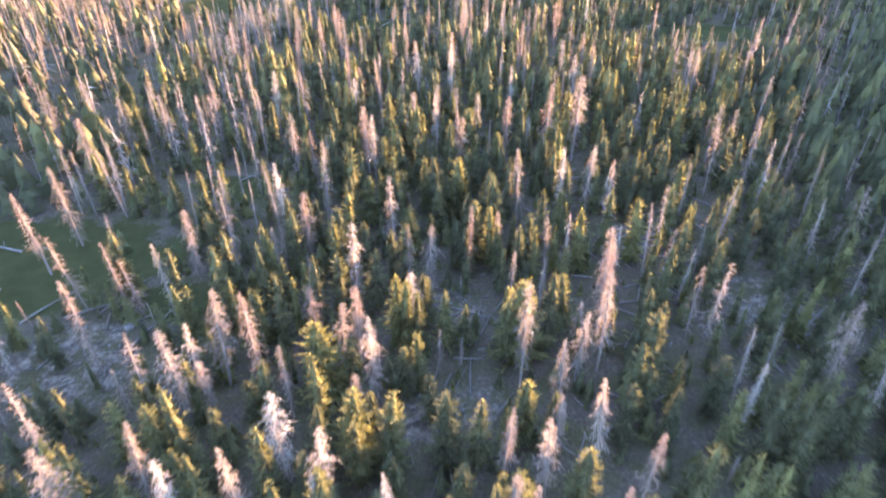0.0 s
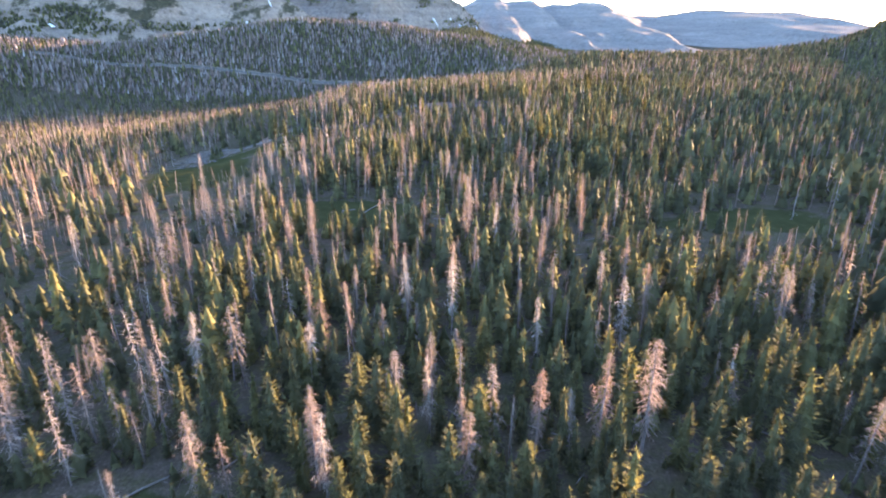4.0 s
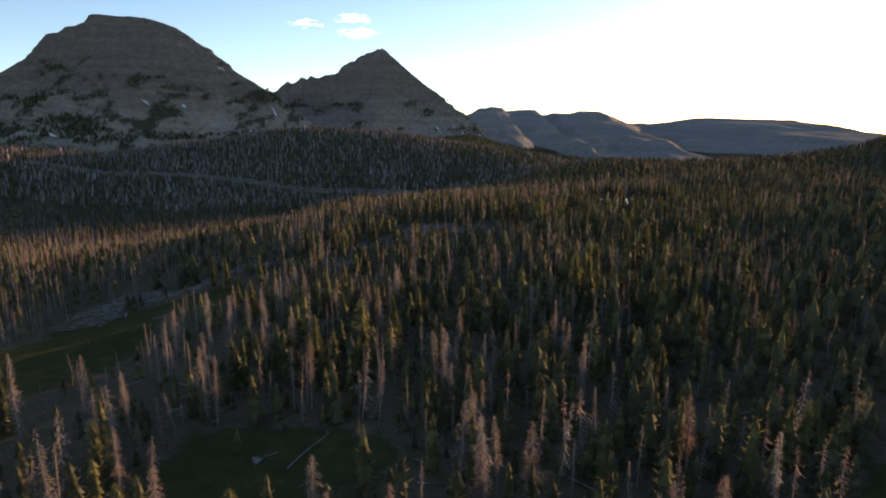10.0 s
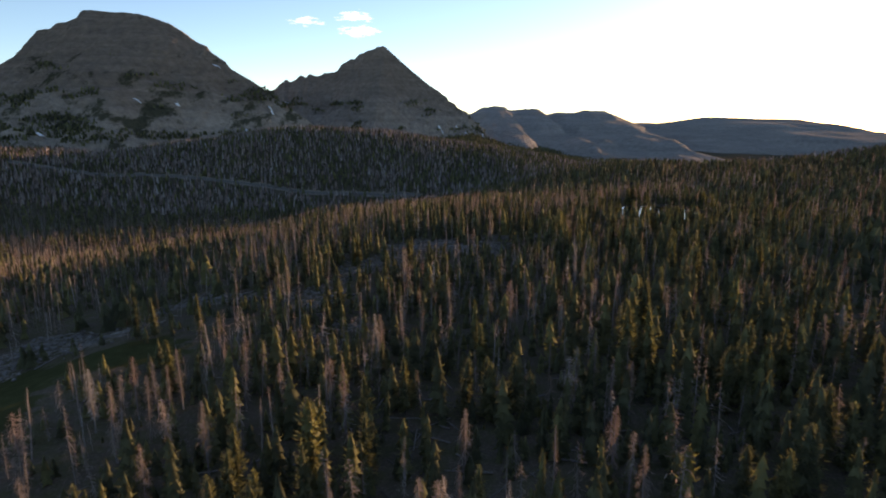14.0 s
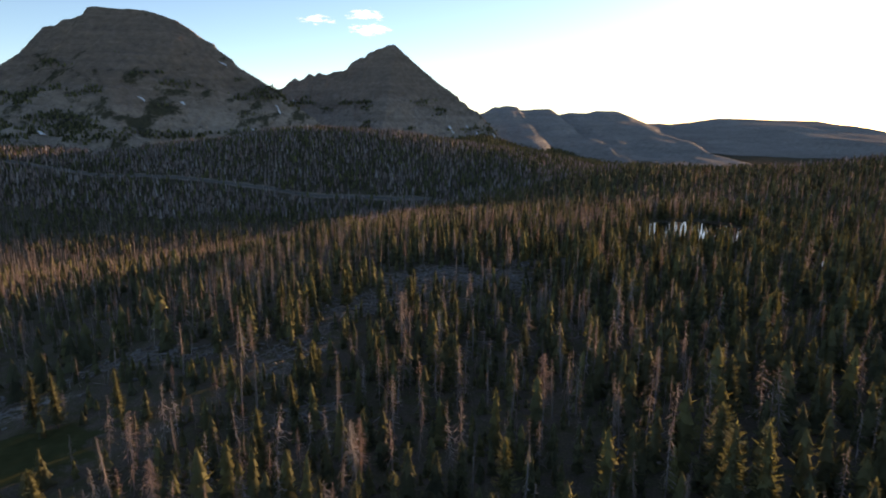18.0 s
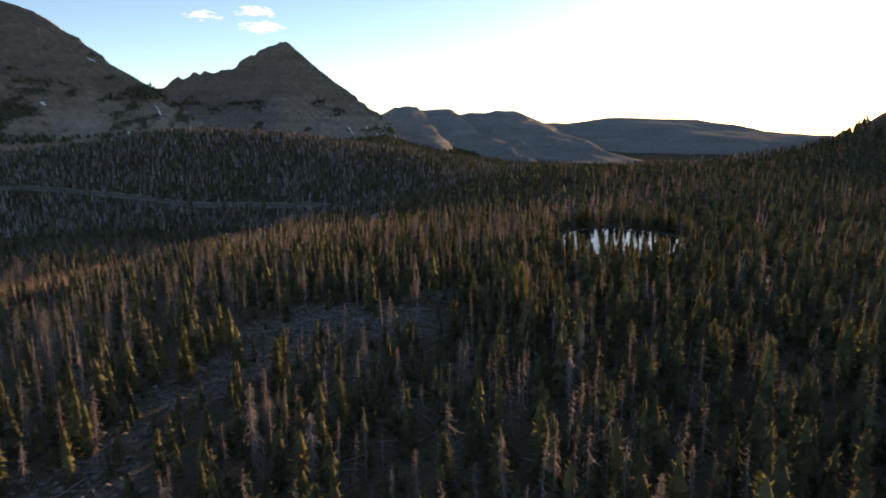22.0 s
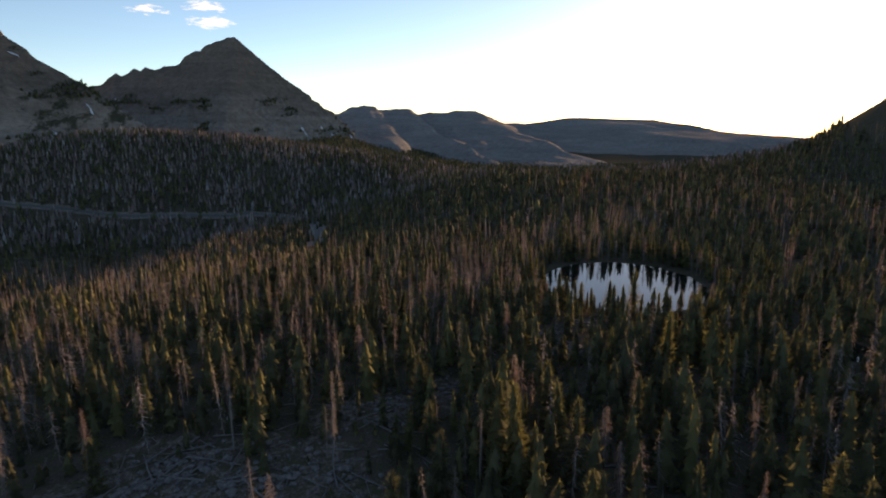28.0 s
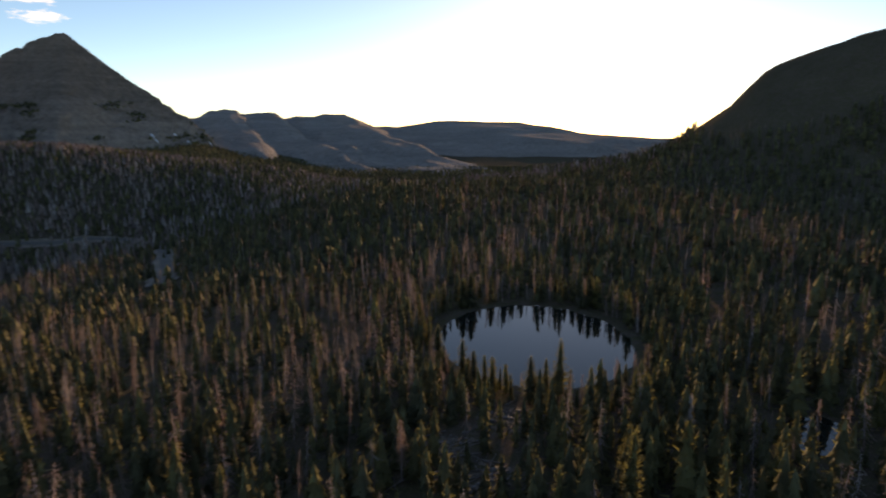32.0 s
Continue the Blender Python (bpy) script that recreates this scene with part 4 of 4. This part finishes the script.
FAR_DEAD = [(join([tube([(0, 0, 0), (0, 0, 1)], [0.012, 0.003], 3), dead_crown(rng, 26, 0.13 + 0.02 * k, 0.05, 0, 3.0)]),) for k in range(4)]
close = mid & (y < 128)
CLOSE_LIVE = [(trunk_of(rng, 0.011, sides=4), live_crown(rng, 84, 0.15 + 0.02 * (k % 3), 0.03, 3, 0.5 + 0.1 * (k % 3))) for k in range(6)]
CLOSE_DEAD = [(trunk_of(rng, 0.009, sides=4), dead_crown(rng, 100, 0.07 + 0.02 * (k % 3), 0.1, 3, 1.5)) for k in range(6)]
lay("spruce_stand", "green spruces of the near forest", "trees", x[close & (kind == 0)], y[close & (kind == 0)], hgt[close & (kind == 0)], CLOSE_LIVE, [BARK, NEEDLES], 1.0)
lay("dead_spruce_stand", "grey dead spruces of the near forest", "dead trees", x[close & (kind > 0)], y[close & (kind > 0)], hgt[close & (kind > 0)], CLOSE_DEAD, [GREYWOOD, TWIGS], 1.0, 0.05)
mid &= ~close
lay("spruce_stand", "green spruces of the middle forest", "trees", x[mid & (kind == 0)], y[mid & (kind == 0)], hgt[mid & (kind == 0)], MID_LIVE, [BARK, NEEDLES], 1.0)
lay("dead_spruce_stand", "grey dead spruces of the middle forest", "dead trees", x[mid & (kind > 0)], y[mid & (kind > 0)], hgt[mid & (kind > 0)], MID_DEAD, [GREYWOOD, TWIGS], 1.0, 0.05)


HILL_LIVE = [(spire(rng, 2, 5, 0.19 + 0.025 * k, 0.02, 0.75),) for k in range(4)]
HILL_DEAD = [(spire(rng, 2, 5, 0.13 + 0.02 * k, 0.03, 0.7),) for k in range(4)]


def far_forest(x, y, grow, tag, live=FAR_LIVE, dead=FAR_DEAD):
    k, h = populate(x, y)
    h = h * grow
    lay("spruce_forest", "green spruces of the " + tag, "trees", x[k == 0], y[k == 0], h[k == 0], live, [NEEDLES], 1.0)
    lay("dead_forest", "grey dead spruces of the " + tag, "dead trees", x[k > 0], y[k > 0], h[k > 0], dead, [TWIGS], 1.0, 0.04)


far_forest(x[out_], y[out_], 0.9, "valley sides")
x, y = stand(-120, 200, 28, 560, 4.0, rs)
path_x = np.interp(y, [0, 250, 330, 480], [0, 3, 15, 55])
ok = keep(x, y) & (np.abs(x - path_x) < 60 + 0.1 * y)
x, y = x[ok], y[ok]
YOUNG = [(cone(rng, 4, 8, 0.24 + 0.02 * (k % 3), 0.02, 0.75, 0.5),) for k in range(6)]
lay("young_spruces", "low young green spruces under the tall trees", "saplings", x, y, 1.2 + 4.2 * rs.rand(len(x)) ** 1.4, YOUNG, [NEEDLES], 1.0)
x, y = stand(-800, 900, 640, 1040, 6.3, rs)
ok = keep(x, y)
far_forest(x[ok], y[ok], 1.1, "far valley")
x, y = stand(-1150, 1150, 1040, 1750, 7.0, rs)
ok = keep(x, y) & (np.hypot(x, y - 115) < 1560)
far_forest(x[ok], y[ok], 1.1, "wooded hill", HILL_LIVE, HILL_DEAD)

x, y = stand(-300, 1800, 1200, 2600, 12, rs)
ok = (np.degrees(np.arctan2(x, y)) > -8) & (np.degrees(np.arctan2(x, y - 115)) < 46) & (np.hypot(x, y - 115) < np.where(np.degrees(np.arctan2(x, y - 115)) < 13, 2500, 2200)) & (np.hypot(x, y - 115) > 1545) & ((y > 1750) | (x > 1150) | (np.hypot(x, y - 115) > 1560)) & camera_side(x, y)
lay("spruce_forest", "green spruces of the distant valley", "trees", x[ok], y[ok], 8 + 7 * rs.rand(int(ok.sum())), HILL_LIVE, [NEEDLES], 1.1)

# stunted spruces in ragged bands on the mountains' lower slopes
for nm, share, low, high in (("table_mountain", 0.0, -25, 250), ("pointed_mountain", -0.2, -25, 150)):
    gx_, gy_, gz_ = SURFACE[nm]
    pick = np.where((gz_ > low) & (gz_ < high) & (rs.rand(len(gx_)) < 0.9))[0]
    px, py, pz = gx_[pick], gy_[pick], gz_[pick]
    cover = vnoise(px * 0.75 + 50, pz * 2.4, 60, 5) + 0.34 * np.exp(-((pz - 140) / 45) ** 2) + 0.3 * np.exp(-((pz - 45) / 24) ** 2) - 0.3 * ss((pz - 185) / 70) + share
    grown = (cover > 0.38) & (py < np.max(py) - 300)
    px, py, pz = (np.repeat(q[grown], 2) for q in (px, py, pz))
    lay("slope_spruces", "dark green patches of stunted spruces on the mountain slope", "trees", px + rs.randn(len(px)) * 4, py + rs.randn(len(px)) * 2, 5 + 6 * rs.rand(len(px)), HILL_LIVE, [NEEDLES], 1.7, 0.03, pz - 1.5)

# ---- road ----
def strip(points, wide, lift, step, ragged):
    """A band that lies on the ground along a smooth line."""
    p = np.array(points, dtype=float)
    t = np.concatenate([[0], np.cumsum(np.hypot(*np.diff(p, axis=0).T))])
    u = np.arange(0, t[-1], step)
    cx, cy = np.interp(u, t, p[:, 0]), np.interp(u, t, p[:, 1])
    for _ in range(8):
        cx[1:-1], cy[1:-1] = (cx[:-2] + 2 * cx[1:-1] + cx[2:]) / 4, (cy[:-2] + 2 * cy[1:-1] + cy[2:]) / 4
    dx, dy = np.gradient(cx), np.gradient(cy)
    le = np.hypot(dx, dy)
    v, f = [], []
    for k in range(len(u)):
        for j, side in enumerate((-1, -0.5, 0, 0.5, 1)):
            w = side * wide / 2 * (1 + ragged * float(vnoise(u[k] + 400 * j, 7 * j, 18, 3)))
            x_, y_ = cx[k] - dy[k] / le[k] * w, cy[k] + dx[k] / le[k] * w
            v.append((x_, y_, float(ground_z(x_, y_)) + lift))
            if k and j:
                a = (k - 1) * 5 + j - 1
                f.append((a, a + 1, a + 6, a + 5))
    return v, f


v, f = strip(ROAD, 19, 0.9, 6, 0.6)
tagged(new("road_shoulder", mesh_of("road_shoulder", v, f, [VERGE])), "pale gravel verge beside the mountain road", "verge", kind="structure")
v, f = strip(ROAD, 8, 1.1, 6, 0.0)
tagged(new("road", mesh_of("road", v, f, [ASPHALT])), "grey paved mountain road winding through the forest", "road", kind="structure")


# ---- clouds ----
def cloud_material():
    m = bpy.data.materials.new("cloud_vapour_glow")
    m.use_nodes = True
    n, l = m.node_tree.nodes, m.node_tree.links
    tc = n.new("ShaderNodeTexCoord")
    mp = n.new("ShaderNodeMapping")
    mp.inputs["Scale"].default_value = (0.013, 0.013, 0.05)
    l.new(position(n), mp.inputs["Vector"])
    wisp = noise_node(n, l, 1.0, 8, 0.62, mp.outputs[0])
    gr = n.new("ShaderNodeTexGradient")
    gr.gradient_type = "SPHERICAL"
    mp2 = n.new("ShaderNodeMapping")
    mp2.inputs["Location"].default_value = (-1, 0, -1)
    mp2.inputs["Scale"].default_value = (2, 0, 2)
    l.new(tc.outputs["Generated"], mp2.inputs["Vector"])
    l.new(mp2.outputs[0], gr.inputs["Vector"])
    dense = math_node(n, l, "ADD", wisp, math_node(n, l, "MULTIPLY", gr.outputs["Fac"], 0.45))
    cover = ramp(n, l, dense, [(0.7, (0, 0, 0)), (1.0, (0.85, 0.85, 0.85))])
    # emission stands in for the sunlight that the thin vapour would scatter
    em = n.new("ShaderNodeEmission")
    em.inputs["Color"].default_value = (1.0, 0.97, 0.94, 1)
    em.inputs["Strength"].default_value = 0.36
    tr = n.new("ShaderNodeBsdfTransparent")
    mix = n.new("ShaderNodeMixShader")
    l.new(cover, mix.inputs[0])
    l.new(tr.outputs[0], mix.inputs[1])
    l.new(em.outputs[0], mix.inputs[2])
    l.new(mix.outputs[0], n["Material Output"].inputs["Surface"])
    return m


CLOUD = cloud_material()
for az, el, wide, high in ((-12.8, 8.72, 190, 36), (-8.6, 9.2, 200, 48), (-7.9, 8.05, 225, 52)):
    d = 4300
    u, w, f = sheet(np.linspace(-1, 1, 41), np.linspace(-1, 1, 13))
    v = np.stack([u * wide, 30 * vnoise(u * 60, w * 20, 30), w * high + 0.15 * high * np.sin(3 * u)], -1)
    ob = new("cloud", tri_mesh("cloud", v, f, [CLOUD], smooth=True))
    ob.location = (d * math.tan(radians(az)), 115 + d, 53 + d / math.cos(radians(az)) * math.tan(radians(el)))
    tagged(ob, "small thin white cloud in the evening sky", "cloud", "clouds over the peaks", "structure")


# ---- fallen logs, stones ----
def log_mesh(rng_, r):
    v, f = tube([(0, 0, 0), (0.02, 0.01, 0.4), (0.0, 0.015, 0.75), (0.01, 0, 1)], [r, r * 0.8, r * 0.55, r * 0.3], 6)
    pieces = [(v, f)]
    for k in range(7):
        h = 0.2 + 0.75 * rng_.rand()
        a = rng_.rand() * 6.28
        le = 0.05 + 0.06 * rng_.rand()
        pieces.append(blade((0, 0, h), (le * math.cos(a), le * math.sin(a), h + le * 0.8), 0.006, 0, (-math.sin(a), math.cos(a), 0)))
    n_, k_ = len(v), 6
    pieces.append((np.concatenate([v[:k_], [[0, 0, 0]]]), np.array([(s, (s + 1) % k_, k_) for s in range(k_)])))
    return join(pieces)


LOGS = [tri_mesh("fallen_log", *log_mesh(rs, 0.011 + 0.003 * k), [LOGWOOD]) for k in range(4)]


def fallen(x0, y0, x1, y1, k, mesh=None):
    z0, z1 = float(ground_z(x0, y0)) + 0.25, float(ground_z(x1, y1)) + 0.25
    way = Vector((x1 - x0, y1 - y0, z1 - z0))
    ob = new("fallen_log", LOGS[k % 4])
    ob.matrix_basis = Matrix.LocRotScale((x0, y0, z0), way.to_track_quat("Z", "Y"), None)
    le = way.length
    ob.scale = (max(le, 6), max(le, 6), le)
    tagged(ob, "bleached grey fallen tree trunk lying on the ground", "log", "fallen logs on the forest floor")


for k, q in enumerate([(-22.9, 213.5, -17.8, 226), (-45, 102, -42, 97.5), (-38.4, 103, -31, 110), (-4.3, 44.2, 3, 47.6), (-2.9, 48.8, 1, 44), (1.3, 68.1, 4.7, 64.1), (1.2, 61.9, 4.8, 57.9), (-43.3, 59.5, -39, 63.5), (-44, 55, -38, 56.5), (7, 371.8, 16, 370.9), (3.8, 386.9, -4.5, 381.6), (-16, 425, -8, 421)]):
    fallen(*q, k)
spots = [(g[0], g[1], g[2], g[3]) for g in GRAVELS] + [(-38, 103, 12, 9), (25, 95, 45, 40), (20, 60, 30, 25), (10, 380, 40, 40), (60, 440, 40, 40), (-60, 65, 20, 15)]
count = 0
while count < 250:
    cx, cy, rx, ry = spots[rs.randint(len(spots))]
    x0, y0 = cx + rs.randn() * rx * 0.6, cy + rs.randn() * ry * 0.6
    a, le = rs.rand() * 6.28, 4 + 7 * rs.rand()
    x1, y1 = x0 + le * math.cos(a), y0 + le * math.sin(a)
    if y0 < 30 or (y0 < 120 and rs.rand() < 0.6) or mask(np.array([x0, x1]), np.array([y0, y1]), PONDS).max() > 0.3:
        continue
    fallen(x0, y0, x1, y1, count)
    count += 1


def stone_shape(rng_):
    bm = bmesh.new()
    bmesh.ops.create_icosphere(bm, subdivisions=1, radius=1)
    v = np.array([w.co[:] for w in bm.verts]) * (0.7 + 0.5 * rng_.rand(len(bm.verts), 1)) * np.array([1, 0.8, 0.55])
    bm.verts.index_update()
    f = np.array([[w.index for w in q.verts] for q in bm.faces])
    bm.free()
    return v, f


SHAPES = [stone_shape(rs) for _ in range(5)]
sv, sf, o = [], [], 0
for cx, cy, rx, ry, turn in GRAVELS:
    for _ in range(int(rx * ry * 1.2)):
        c, s_ = math.cos(radians(turn)), math.sin(radians(turn))
        u, w = rs.randn() * rx * 0.5, rs.randn() * ry * 0.5
        px, py = cx + u * c - w * s_, cy + u * s_ + w * c
        size = (0.18 + 0.75 * rs.rand() ** 3) * (1.0 if cy > 120 else 0.45)
        v, f = SHAPES[rs.randint(5)]
        a = rs.rand() * 6.28
        q = np.stack([v[:, 0] * math.cos(a) - v[:, 1] * math.sin(a), v[:, 0] * math.sin(a) + v[:, 1] * math.cos(a), v[:, 2]], -1) * size
        sv.append(q + np.array([px, py, float(ground_z(px, py)) + size * 0.2]))
        sf.append(f + o)
        o += len(v)
dv, df, o = [], [], 0
for cx, cy, rx, ry, turn in GRAVELS + [(22, 95, 40, 30, 0), (20, 60, 25, 20, 0), (10, 385, 34, 30, 0), (60, 440, 30, 30, 0), (40, 150, 40, 25, 0), (10, 270, 60, 60, 0)]:
    for _ in range(int(6 + rx * ry * (0.13 if cy > 300 else 0.05))):
        c, s_ = math.cos(radians(turn)), math.sin(radians(turn))
        u, w = rs.randn() * rx * 0.55, rs.randn() * ry * 0.55
        px, py = cx + u * c - w * s_, cy + u * s_ + w * c
        a, le, r_ = rs.rand() * 6.28, 1.5 + 6.5 * rs.rand() ** 1.6, 0.07 + 0.12 * rs.rand()
        qx, qy = px + le * math.cos(a), py + le * math.sin(a)
        if mask(np.array([px, qx]), np.array([py, qy]), PONDS).max() > 0.3:
            continue
        za, zb = float(ground_z(px, py)) + r_ * 0.6, float(ground_z(qx, qy)) + r_ * (0.6 + 3 * rs.rand())
        nx, ny = -math.sin(a) * r_, math.cos(a) * r_
        dv.append(np.array([(px + nx, py + ny, za), (px - nx, py - ny, za), (px, py, za + r_ * 1.7), (qx + nx * 0.5, qy + ny * 0.5, zb), (qx - nx * 0.5, qy - ny * 0.5, zb), (qx, qy, zb + r_)]))
        df.append(np.array([(0, 1, 2), (3, 5, 4), (0, 2, 5), (0, 5, 3), (1, 4, 5), (1, 5, 2), (0, 3, 4), (0, 4, 1)]) + o)
        o += 6
tagged(new("deadfall", tri_mesh("deadfall", np.concatenate(dv), np.concatenate(df), [LOGWOOD])), "bleached broken branches and sticks littering bare ground", "deadwood", kind="stuff")
tagged(new("stones", tri_mesh("stones", np.concatenate(sv), np.concatenate(sf), [STONE])), "scattered pale grey stones on bare ground", "stones", kind="stuff")

# grey boulders in the grass and on bare ground
for px, py, size in ((-28.4, 215.8, 1.1), (-41.5, 60.5, 0.9), (4.5, 436, 1.2), (16, 446, 0.9), (-84, 338, 1.3), (-70, 346, 1.0), (-96, 330, 1.1), (29, 459, 0.9), (76, 497, 1.1), (-27, 402, 1.0)):
    v, f = SHAPES[rs.randint(5)]
    bm = bmesh.new()
    vs = [bm.verts.new(q) for q in v * size]
    for q in f:
        bm.faces.new([vs[k] for k in q])
    bmesh.ops.subdivide_edges(bm, edges=bm.edges[:], cuts=1, use_grid_fill=True, smooth=0.6)
    for q in bm.verts:
        q.co *= 1 + 0.09 * (rs.rand() - 0.5)
    me = bpy.data.meshes.new("boulder")
    bm.to_mesh(me)
    bm.free()
    me.materials.append(STONE)
    ob = new("boulder", me)
    ob.matrix_basis = Matrix.LocRotScale((px, py, float(ground_z(px, py)) + size * 0.2), Euler((0, 0, rs.rand() * 6.28)), None)
    tagged(ob, "weathered grey boulder half sunk in the ground", "boulder", "boulders on the forest floor")
